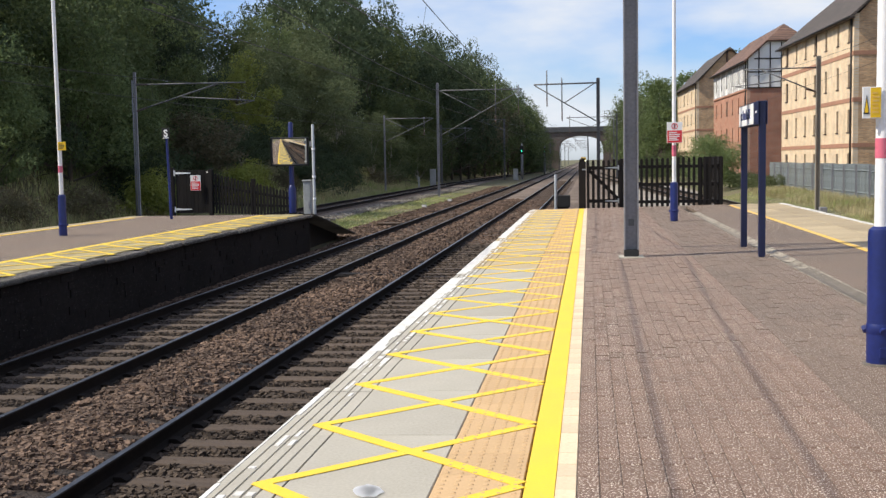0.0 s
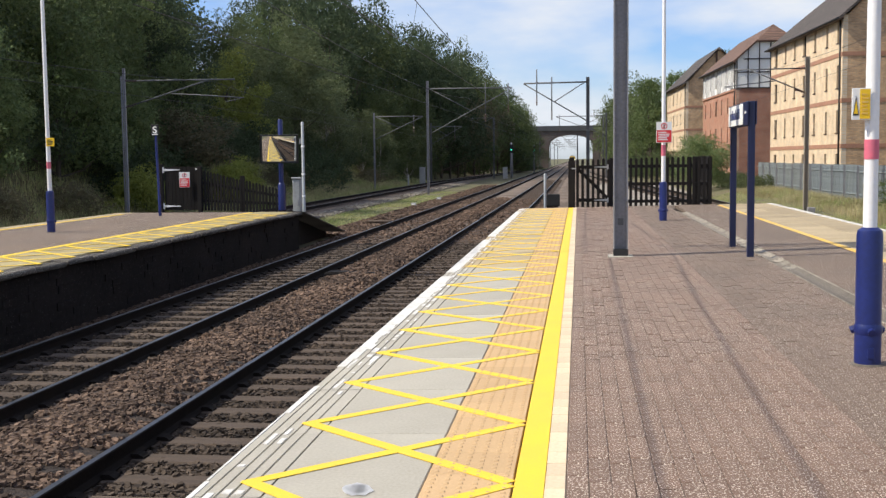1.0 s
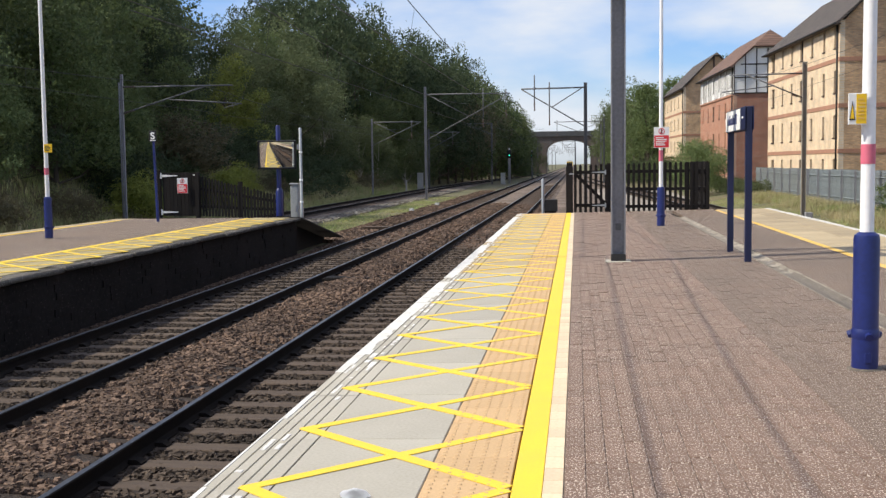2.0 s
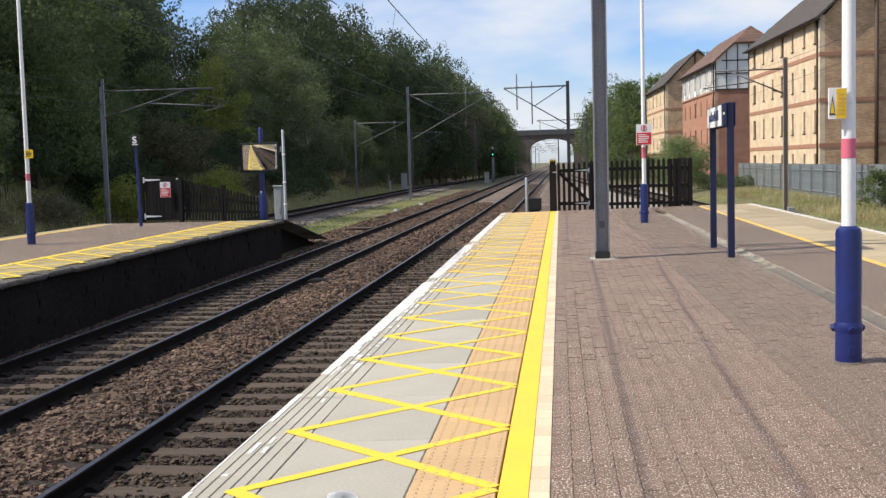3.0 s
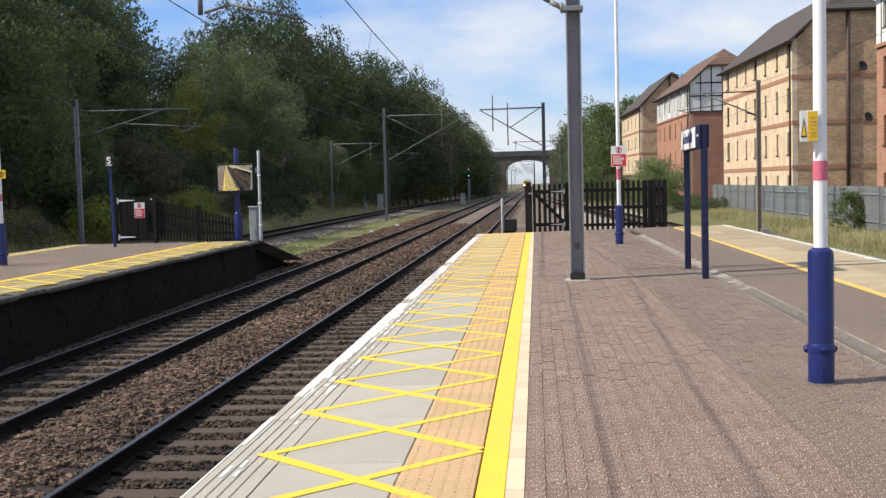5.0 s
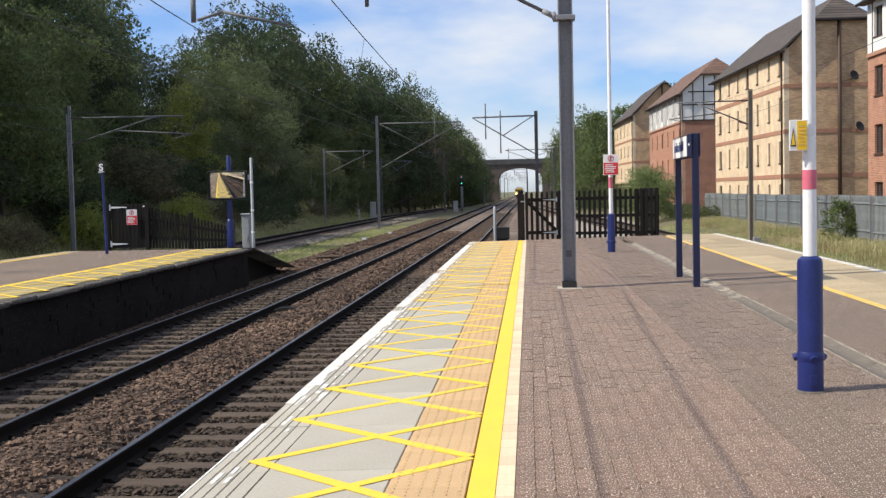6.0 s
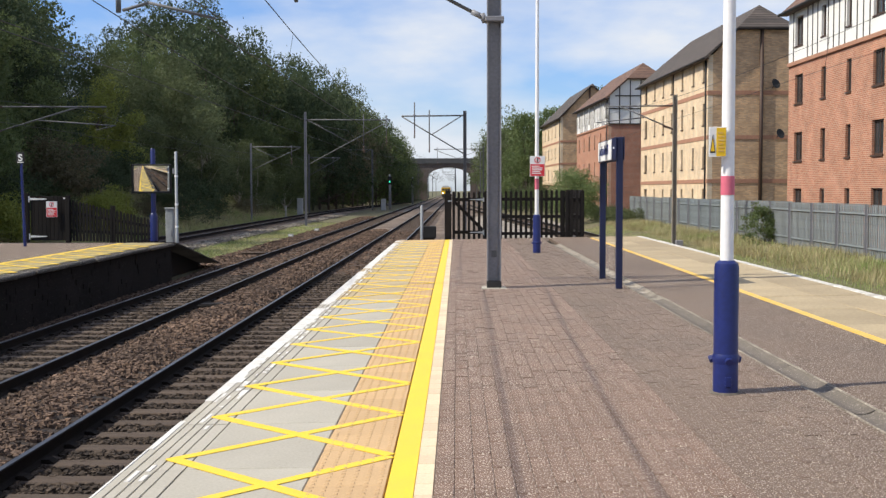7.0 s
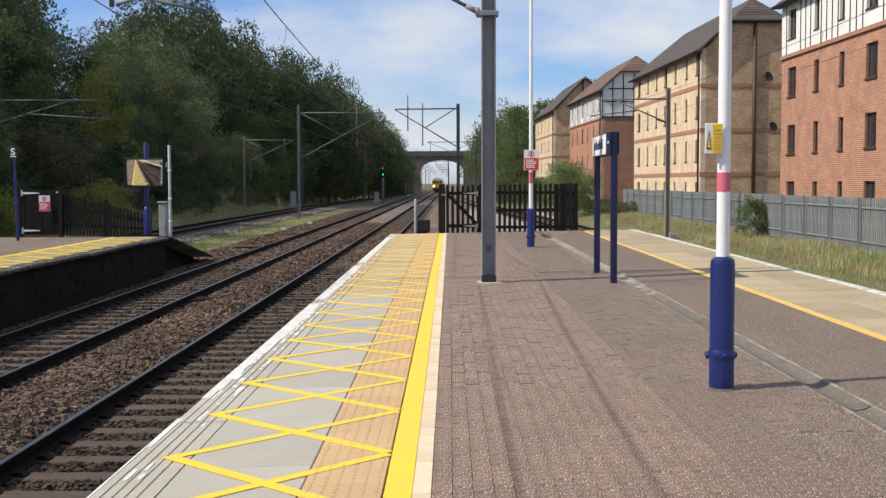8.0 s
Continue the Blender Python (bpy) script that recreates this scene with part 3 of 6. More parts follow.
me_tact = tactile_mesh()
rnd = random.Random(3)
k0, k1 = -15, 23
for k in range(k0, k1):
    y = SLAB0 + SLAB * k
    dz = rnd.uniform(-0.002, 0.001)
    piece("coping_slab", me_cope if y < 15.5 else me_cope_buff, near, pose(0, y, dz))
    piece("concrete_slab", me_slab if y < 15.5 else me_buff, near, pose(0, y, rnd.uniform(-0.002, 0.001)))
    for j in range(3):
        piece("tactile_paver", me_tact, near, pose(0, y + 0.375 * j, rnd.uniform(-0.001, 0.001)))
ylast = SLAB0 + SLAB * k1
part("end_slab", box(-1.73, -0.315, ylast, END_Y, -0.10, 0.0, 0.006), M_TACTILE, near)


def paint_strip(x0, y0, x1, y1, w, z=0.0012, bm=None):
    """A painted stroke from one point to the other, a thin film."""
    d = Vector((x1 - x0, y1 - y0, 0))
    a = math.degrees(math.atan2(d.y, d.x))
    return box(0, d.length, -w / 2, w / 2, -0.0008, 0.0022, bm=bm, m=pose(x0, y0, z, 0, 0, a))


# yellow crossed hatching, one stroke a piece
HATCH0 = 5.64
xl, xr = -1.53, -0.325
ln = math.hypot(xr - xl, SLAB)
bm = paint_strip(0, 0, ln, 0, 0.075, 0.0006)
me_stroke = bpy.data.meshes.new("hatch_stroke")
bm.to_mesh(me_stroke)
bm.free()
me_stroke.materials.append(M_YELLOW)
ang = math.degrees(math.atan2(SLAB, xr - xl))
for k in range(-13, 24):
    y = HATCH0 + SLAB * k
    if y + SLAB > END_Y - 0.3:
        break
    piece("hatch_stroke", me_stroke, near, pose(xl, y, 0.001, 0, 0, ang))
    piece("hatch_stroke", me_stroke, near, pose(xr, y + 0.03, 0.0017, 0, 0, 180 - ang))
part("yellow_line", box(-0.305, -0.172, -12, END_Y - 0.1, -0.05, 0.001), M_YELLOW, near, "solid yellow safety line")
# cream brick border
me_cream = slab_mesh("cream_brick", -0.170, -0.078, 0.2, M_CREAM, 0.003)
for i in range(225):
    piece("cream_brick", me_cream, near, pose(0, -12 + 0.2 * i, rnd.uniform(-0.001, 0.001)))
# worn white edge paint with gaps
bm = bmesh.new()
y = -11.0
while y < END_Y - 0.2:
    far_on = max(0.0, min(1.0, (y - 6.5) / 5.0))
    ln = rnd.uniform(0.25, 0.9)
    wide = 0.022 + 0.110 * far_on + rnd.uniform(-0.014, 0.016)
    if rnd.random() < 0.92:
        box(-1.728, -1.728 + wide, y, min(END_Y - 0.1, y + ln), -0.004, 0.0022, bm=bm)
    for g in (-1.658, -1.598, -1.538):
        for _ in range(4):
            if rnd.random() < 0.22 + 0.30 * far_on:
                a, w = y + rnd.uniform(0, ln), rnd.uniform(0.010, 0.046)
                g1 = g + rnd.uniform(0, 0.047 - w)
                box(g1, g1 + w, a, a + rnd.uniform(0.03, 0.22), -0.004, 0.0024 + rnd.uniform(0, 0.0003), bm=bm)
    y += ln + rnd.uniform(0.0, 0.03)
part("white_edge_paint", bm, M_WHITE_LINE, near, "worn flaking white edge line")


# paving bricks laid lengthwise in stretcher bond
def paving():
    bm = box(0.0015, 0.0985, 0.002, 0.198, -0.055, 0.0, 0.0035)
    me = bpy.data.meshes.new("paving_brick")
    bm.to_mesh(me)
    bm.free()
    me.materials.append(M_BRICK)
    r = random.Random(8)
    # same brick in the darker colour, for the rows from 15 on
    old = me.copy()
    old.materials[0] = M_BRICK_DARK
    verts, faces = [], []
    n = 0
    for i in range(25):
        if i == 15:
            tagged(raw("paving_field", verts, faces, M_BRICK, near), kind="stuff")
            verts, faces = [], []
        x = -0.076 + 0.1 * i
        y = -12.0 + (0.1 if i % 2 else 0.0)
        while y < END_Y - 0.2:
            dz = r.uniform(-0.003, 0.002)
            if 5.6 < y < 8.6 and i < 20:
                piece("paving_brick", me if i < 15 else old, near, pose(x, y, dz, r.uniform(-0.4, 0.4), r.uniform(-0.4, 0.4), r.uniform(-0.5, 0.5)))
            else:
                a, b, c, d, e = x + 0.0015, x + 0.0985, y + 0.0015, y + 0.1985, 0.0012
                t1, t2 = dz + r.uniform(-0.0015, 0.0015), dz + r.uniform(-0.0015, 0.0015)
                jx = r.uniform(-0.0012, 0.0012)
                a, b = a + jx, b + jx
                k = len(verts)
                verts += [(a, c, -0.055), (b, c, -0.055), (b, d, -0.055), (a, d, -0.055),
                          (a + e, c + e, t1), (b - e, c + e, t1), (b - e, d - e, t2), (a + e, d - e, t2)]
                faces += [(k + 4, k + 5, k + 6, k + 7), (k, k + 1, k + 5, k + 4), (k + 1, k + 2, k + 6, k + 5), (k + 2, k + 3, k + 7, k + 6), (k + 3, k, k + 4, k + 7)]
            y += 0.2
    tagged(raw("paving_field", verts, faces, M_BRICK_DARK, near), kind="stuff")


rnd = random.Random(12)
def channel_mesh(length):
    """One length of a dished concrete drain channel with raised lips."""
    out = [(2.412, -0.14), (2.412, -0.003)]
    for k in range(9):
        u = k / 8
        out.append((2.420 + 0.170 * u, -0.004 - 0.026 * math.sin(math.pi * u) ** 0.8))
    out += [(2.598, -0.003), (2.598, -0.14)]
    bm = prism(out, 0.004, length - 0.004)
    me = bpy.data.meshes.new("drain_channel")
    bm.to_mesh(me)
    bm.free()
    me.materials.append(M_DRAIN)
    return me


me_dr = channel_mesh(0.9)
me_dr_pale = me_dr.copy()
me_dr_pale.materials[0] = M_LIP
me_lip = slab_mesh("drain_lip", 2.395, 2.411, 0.9, M_LIP, 0.004, 0.002, 0.1)
me_lip2 = slab_mesh("drain_lip", 2.600, 2.620, 0.9, M_LIP, 0.004, 0.003, 0.1)
for i in range(46):
    for m in (me_lip, me_lip2):
        piece("drain_lip", m, near, pose(0.095 + rnd.uniform(-0.003, 0.003), -12 + 0.9 * i, rnd.uniform(-0.004, 0.002), rnd.uniform(-0.2, 0.2)))
    piece("drain_channel", me_dr if i < 30 else me_dr_pale, near, pose(0.095 + rnd.uniform(-0.003, 0.003), -12 + 0.9 * i, rnd.uniform(-0.004, 0.002), rnd.uniform(-0.25, 0.25), 0, rnd.uniform(-0.15, 0.15)))
part("tarmac_surface", box(2.720, 3.84, -12, END_Y, -0.055, -0.002), M_TARMAC, near, "gritty brown tarmac")
part("bay_yellow_line", box(3.845, 3.945, -12, END_Y - 0.6, -0.05, 0.001), M_YWORN, near, "solid yellow line along the bay face")
me_old = slab_mesh("edge_slab", 3.95, 4.62, 1.5, M_OLDSLAB, 0.008)
me_old2 = slab_mesh("edge_slab", 4.63, 5.28, 1.5, M_OLDSLAB, 0.008)
me_wcop = slab_mesh("white_coping", 5.285, 5.42, 1.5, M_BAYEDGE, 0.015, 0.004, 0.1)
for i in range(30):
    for m in (me_old, me_old2, me_wcop):
        piece(m.name.split(".")[0], m, near, pose(0, -12 + 1.5 * i, rnd.uniform(-0.004, 0.003), rnd.uniform(-0.2, 0.2), 0, 0))

# ---- far platform ----
FE = -7.76
far = thing("platform_far", pose(0.36, 0.08, 0, 0, 0, 0.9), "far island platform in shade with yellow hatched edge", "platform", kind="structure")
part("platform_wall", box(-13.0, FE - 0.16, -10, 32.0, -1.3, -0.13), M_WALL_DARK, far, "dark brick platform face")
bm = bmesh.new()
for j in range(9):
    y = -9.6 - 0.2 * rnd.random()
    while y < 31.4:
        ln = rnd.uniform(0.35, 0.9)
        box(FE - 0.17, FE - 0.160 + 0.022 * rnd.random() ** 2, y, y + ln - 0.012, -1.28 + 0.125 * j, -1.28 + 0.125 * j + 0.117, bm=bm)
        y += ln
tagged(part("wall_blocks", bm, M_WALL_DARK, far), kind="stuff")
part("platform_surface", box(-12.74, FE - 1.56, -10, 32.0, -0.13, -0.033), M_TARMAC, far, "brown tarmac surface")
me_fc = slab_mesh("coping_slab", FE - 0.33, FE, 0.9, M_FARCOPE, 0.022, -0.03, 0.075)
me_fs = slab_mesh("concrete_slab", FE - 1.0, FE - 0.335, 0.9, M_FARSLAB, 0.006, -0.03, 0.09)
me_ft = slab_mesh("tactile_paver", FE - 1.405, FE - 1.005, 0.9, M_FARSLAB, 0.006, -0.03, 0.09)
me_fl = slab_mesh("loop_coping", -13.3, -12.75, 0.9, M_OLDSLAB, 0.008, -0.03, 0.12)
for i in range(46):
    y = -9.4 + 0.9 * i
    if y < 31.2:
        piece("coping_slab", me_fc, far, pose(rnd.uniform(-0.03, 0.018), y, rnd.uniform(-0.016, 0.006), rnd.uniform(-0.5, 0.5), 0, rnd.uniform(-0.6, 0.6)))
        for m in (me_fs, me_ft, me_fl):
            piece(m.name.split(".")[0], m, far, pose(0, y, rnd.uniform(-0.002, 0.001)))
part("yellow_line", box(FE - 1.55, FE - 1.41, -10, 31.7, -0.05, -0.028), M_YELLOW, far)
part("loop_yellow_line", box(-12.86, -12.75, -10, 31.0, -0.04, -0.026), M_YELLOW, far)
bm = paint_strip(0, 0, math.hypot(1.2, 1.125), 0, 0.075, 0.002)
me_st2 = bpy.data.meshes.new("hatch_stroke")
bm.to_mesh(me_st2)
bm.free()
me_st2.materials.append(M_YELLOW)
ang2 = math.degrees(math.atan2(1.125, 1.2))
for k in range(36):
    y = -8.6 + 1.125 * k
    if y > 30.2:
        break
    piece("hatch_stroke", me_st2, far, pose(FE - 1.40, y, -0.028, 0, 0, ang2))
    piece("hatch_stroke", me_st2, far, pose(FE - 0.20, y, -0.0265, 0, 0, 180 - ang2))
part("rear_surface", box(-13.3, FE, -70, -10.05, -1.3, -0.035), M_TARMAC, far)
part("rear_yellow", box(FE - 1.5, FE - 0.1, -70, -10.05, -0.035, -0.028), M_YWORN, far)
# timber ramp at its end
part("ramp", prism([(32.0, -1.25), (32.0, -0.05), (32.6, -0.08), (38.5, -1.05), (38.5, -1.25)], -12.9, FE - 0.75, "x"), M_DARKWOOD, far, "dark timber ramp")
bm = bmesh.new()
for i in range(34):
    y = 32.1 + 0.185 * i
    z = -0.06 - (y - 32.1) * 0.157
    box(-12.95, FE - 0.06, y, y + 0.165, z, z + 0.03, bm=bm)
tagged(part("ramp_boards", bm, M_DARKWOOD, far), kind="stuff")


# ---- bridge ----
def bridge():
    b = thing("road_bridge", pose(0, 299, 0), "brick arch road bridge over the railway", "bridge")
    out = [(-30, -1.4), (-8.0, -1.4), (-8.0, 4.9)]
    for i in range(15):
        a = math.pi * (1 - i / 14)
        out.append((-2.1 + 5.8 * math.cos(a), 5.0 + 2.65 * math.sin(a)))
    out += [(3.8, 4.9), (3.8, -1.4), (34, -1.4), (34, 8.9), (-30, 8.9)]
    part("arch_wall", prism(out, 0, 9), M_BRIDGE, b, "weathered dark brick arch")
    part("parapet", box(-30, 34, -0.12, 0.25, 8.9, 10.0), M_BRIDGE_TOP, b, "dark plain parapet")
    part("parapet", box(-30, 34, 8.75, 9.12, 8.9, 10.0), M_BRIDGE_TOP, b)
    part("deck_band", box(-30, 34, -0.28, -0.002, 8.6, 8.9), M_BRIDGE_TOP, b)
    part("road_deck", box(-30, 34, 0.26, 8.74, 8.905, 9.0), M_WALL_DARK, b)


bridge()


# ---- flats beside the line ----
SILLS = (0.2, 2.7, 5.25, 7.8)


def gable_outline(depth, eave, clip, half_clip):
    return [(0, -1.6), (0, eave), (depth / 2 - half_clip, clip), (depth / 2 + half_clip, clip), (depth, eave), (depth, -1.6)]


def flats(x, y, turn, length, cols, brick, gable, label, white=False, roof=M_ROOF, eave=9.3, ridge=12.3, clip=10.75, depth=6.8, bands=False, dishes=()):
    b = thing("apartment_building", pose(x, y, 0, 0, 0, turn), label, "apartment building", "flats along the line")
    hc = depth / 2 * (1 - (clip - eave) / (ridge - eave))
    top = 7.12 if white else 20
    # front wall with openings cut as piers and spandrels
    edges = sorted({0.0, length} | {v for c, w in cols for v in (c - w / 2, c + w / 2)})
    zs = [-1.6]
    for s in SILLS:
        zs += [s, s + 1.28]
    zs += [eave]
    bm, bw = bmesh.new(), bmesh.new()
    opens = [(c - w / 2, c + w / 2) for c, w in cols]
    for u0, u1 in zip(edges, edges[1:]):
        hole = any(abs(u0 - a) < 1e-6 for a, _ in opens)
        if not hole:
            box(0, 0.28, u0, u1, -1.6, min(top, eave), bm=bm)
            if white:
                box(-0.02, 0.28, u0, u1, 7.12, eave, bm=bw)
        else:
            for z0, z1 in zip(zs[0::2], zs[1::2]):
                if white and z0 >= 7:
                    box(-0.02, 0.28, u0, u1, z0, z1, bm=bw)
                elif white and z1 > 7.12:
                    box(0, 0.28, u0, u1, z0, 7.12, bm=bm)
                    box(-0.02, 0.28, u0, u1, 7.12, z1, bm=bw)
                else:
                    box(0, 0.28, u0, u1, z0, z1, bm=bm)
    part("front_wall", bm, brick, b)
    if white:
        part("upper_wall", bw, M_RENDER, b, "white boarded top storey")
        u = 0.2
        while u < length - 0.1:
            if not any(a - 0.08 < u < c + 0.08 for a, c in opens):
                part("timber_batten", box(-0.05, -0.021, u - 0.022, u + 0.022, 7.15, eave - 0.05), M_TIMBER, b)
            u += 0.62
        part("string_course", box(-0.09, -0.002, 0, length, 6.98, 7.14), M_BAND, b)
    else:
        bw.free()
    # other walls
    go = gable_outline(depth, eave, clip, hc)
    if white:
        low = [(0.281, -1.6), (0.281, 7.12), (depth, 7.12), (depth, -1.6)]
        part("gable_wall", prism(low, 0.0, 0.28), gable, b)
        up = [(-0.02, 7.125), (-0.02, eave)] + go[2:4] + [(depth, eave), (depth, 7.125)]
        part("gable_top", prism(up, -0.03, 0.28), M_RENDER, b, "white half-timbered gable")
        for i in range(8):
            v = 0.05 + i * (depth - 0.1) / 7
            h = min(eave + (clip - eave) * min(1, v / (depth / 2 - hc)), eave + (clip - eave) * min(1, (depth - v) / (depth / 2 - hc)), clip)
            part("timber_post", box(v - 0.045, v + 0.045, -0.07, -0.031, 7.2, h - 0.05), M_TIMBER, b)
        for z, a, c in ((7.17, 0, depth), (8.5, 0, depth), (9.6, 0.6, depth - 0.6)):
            part("timber_rail", box(a, c, -0.075, -0.031, z - 0.05, z + 0.05), M_TIMBER, b)
    else:
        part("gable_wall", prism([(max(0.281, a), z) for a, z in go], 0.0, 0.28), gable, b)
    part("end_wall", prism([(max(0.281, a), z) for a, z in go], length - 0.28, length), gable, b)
    part("rear_wall", box(depth - 0.28, depth - 0.002, 0.281, length - 0.281, -1.6, eave), brick, b)
    # roof: two slopes with clipped ends, as one thick shell
    o = 0.35
    sl = (ridge - eave) / (depth / 2)
    bm = bmesh.new()
    e0 = eave - o * sl + 0.12
    cz = clip + 0.12
    cw = (cz - e0) / sl
    hb = hc * 1.0
    A = [bm.verts.new(p) for p in ((-o, -o, e0), (-o + cw, -o, cz), (depth + o - cw, -o, cz), (depth + o, -o, e0), (depth / 2, -o + hb * 1.0, ridge + 0.12),
                                   (-o, length + o, e0), (-o + cw, length + o, cz), (depth + o - cw, length + o, cz), (depth + o, length + o, e0), (depth / 2, length + o - hb, ridge + 0.12))]
    for f in ((0, 1, 4, 9, 6, 5), (3, 8, 7, 9, 4, 2), (1, 2, 4), (6, 9, 7)):
        bm.faces.new([A[i] for i in f])
    bmesh.ops.recalc_face_normals(bm, faces=bm.faces[:])
    bmesh.ops.solidify(bm, geom=bm.faces[:], thickness=0.14)
    part("roof", bm, roof, b, "tiled roof with clipped gable ends")
    part("gutter", tube((-o - 0.04, -o, e0 - 0.05), (-o - 0.04, length + o, e0 - 0.05), 0.07, seg=8), M_BLACK, b)
    part("fascia", box(-o + 0.02, -0.03, -o + 0.06, length + o - 0.06, e0 - 0.10, e0 - 0.02), M_FRAME_BR, b)
    part("downpipe", tube((-0.06, 0.35, -1.2), (-0.06, 0.35, e0), 0.05, seg=8), M_BLACK, b)
    if bands:
        for z in (1.93, 4.5, 7.1):
            part("brick_band", box(-0.03, -0.002, -0.03, length, z - 0.12, z + 0.12), M_BAND, b)
            part("brick_band", box(0.0, depth, -0.032, -0.002, z - 0.12, z + 0.12), M_BAND, b)
        part("downpipe", tube((depth * 0.46, -0.07, -1.2), (depth * 0.46, -0.07, clip), 0.11, seg=8), M_FRAME_BR, b, "broad dark pipe down the gable")
    # windows
    for c, w in cols:
        for s in SILLS:
            win = new("window")
            win.parent = b
            win.matrix_basis = pose(0.12, c, s)
            fr = bmesh.new()
            h = 1.28
            for q in ((-w / 2, -w / 2 + 0.07, 0, h), (w / 2 - 0.07, w / 2, 0, h), (-w / 2 + 0.07, w / 2 - 0.07, 0, 0.07), (-w / 2 + 0.07, w / 2 - 0.07, h - 0.07, h)):
                box(-0.03, 0.04, q[0], q[1], q[2], q[3], bm=fr)
            if w > 0.75:
                box(-0.03, 0.04, -0.03, 0.03, 0.07, h - 0.07, bm=fr)
            part("window_frame", fr, M_FRAME_BR, win)
            part("pane", box(0.0, 0.012, -w / 2 + 0.06, w / 2 - 0.06, 0.06, h - 0.06), M_GLASS, win)
            part("sill", box(-0.17, -0.031, -w / 2 - 0.04, w / 2 + 0.04, -0.07, 0.0), M_FRAME_BR, win)
    for v, z in dishes:
        d = new("satellite_dish")
        d.parent = b
        d.matrix_basis = pose(v, -0.3, z, 70, 0, 25)
        part("dish", lathe([(0.02, -0.06), (0.16, -0.04), (0.29, 0.0), (0.30, 0.012), (0.15, -0.02), (0.02, -0.03)], 14), M_BLACK, d)
        part("dish_arm", tube((0, 0, -0.06), (0, -0.12, -0.36), 0.022, seg=6), M_BLACK, d)
    return b


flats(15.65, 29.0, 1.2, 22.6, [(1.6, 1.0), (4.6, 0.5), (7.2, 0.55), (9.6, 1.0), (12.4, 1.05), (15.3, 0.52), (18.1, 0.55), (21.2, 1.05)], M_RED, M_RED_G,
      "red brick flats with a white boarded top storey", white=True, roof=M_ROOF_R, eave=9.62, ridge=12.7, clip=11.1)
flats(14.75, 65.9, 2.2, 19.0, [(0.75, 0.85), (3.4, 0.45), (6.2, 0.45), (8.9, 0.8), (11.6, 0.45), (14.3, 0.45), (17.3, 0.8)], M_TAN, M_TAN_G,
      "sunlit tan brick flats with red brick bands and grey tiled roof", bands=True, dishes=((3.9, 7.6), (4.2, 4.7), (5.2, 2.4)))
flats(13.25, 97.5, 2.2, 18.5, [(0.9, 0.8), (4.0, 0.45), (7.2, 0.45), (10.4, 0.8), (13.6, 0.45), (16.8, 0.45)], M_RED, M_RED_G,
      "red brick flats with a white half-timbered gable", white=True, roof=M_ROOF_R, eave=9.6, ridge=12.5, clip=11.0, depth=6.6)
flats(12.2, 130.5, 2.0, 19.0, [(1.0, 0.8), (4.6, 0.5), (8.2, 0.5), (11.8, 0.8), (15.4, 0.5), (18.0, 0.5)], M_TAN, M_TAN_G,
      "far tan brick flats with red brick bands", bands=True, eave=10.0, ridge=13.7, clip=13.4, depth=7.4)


# ---- trees ----
def crown_mesh(name, seed, height, radius, base, leaves, size, material, clumps=70, droop=0.0):
    """Small three-cornered leaves set on the outside of clumps, which sit round an uneven crown."""
    rng = np.random.default_rng(seed)
    d = rng.normal(size=(clumps, 3))
    d /= np.linalg.norm(d, axis=1, keepdims=True)
    rr = rng.uniform(0.25, 1.0, (clumps, 1)) ** 0.5
    lump = 1 + 0.24 * np.sin(d[:, :1] * 3.1 + seed) + 0.22 * np.sin(d[:, 1:2] * 4.3 + 2 * seed)
    half = (height - base) / 2
    c = d * rr * lump * np.array([radius, radius, half * 0.94])
    c[:, 2] += base + half
    c[:, :2] *= np.clip(1.2 - 0.6 * (c[:, 2:] - base) / (height - base), 0.3, 1.2)
    cr = radius * rng.uniform(0.13, 0.34, clumps)
    k = rng.choice(clumps, leaves, p=cr ** 2 / np.sum(cr ** 2))
    o = rng.normal(size=(leaves, 3))
    o /= np.linalg.norm(o, axis=1, keepdims=True)
    reach = rng.uniform(0.3, 1.0, leaves) ** 0.5 + rng.exponential(0.14, leaves)
    p = c[k] + o * (reach * cr[k])[:, None] * np.array([1.0, 1.0, 0.72])
    p[:, 2] -= droop * np.maximum(0, reach - 0.6) * cr[k]
    top = np.percentile(p[:, 2], 99.3)
    p[:, 2] = base + (p[:, 2] - base) * (height - base) / (top - base)
    c[:, 2] = base + (c[:, 2] - base) * (height - base) / (top - base)
    a = o * 0.6 + rng.normal(size=(leaves, 3)) * 0.7
    a /= np.linalg.norm(a, axis=1, keepdims=True)
    b = np.cross(a, rng.normal(size=(leaves, 3)))
    b /= np.linalg.norm(b, axis=1, keepdims=True)
    s = size * rng.uniform(0.5, 1.35, (leaves, 1))
    v = np.stack([p - a * s * 0.8 - b * s * 0.5, p - a * s * 0.8 + b * s * 0.5, p + a * s], 1)
    me = bpy.data.meshes.new(name)
    me.from_pydata(v.reshape(-1, 3).tolist(), [], np.arange(3 * leaves).reshape(leaves, 3).tolist())
    me.materials.append(material)
    return me, c


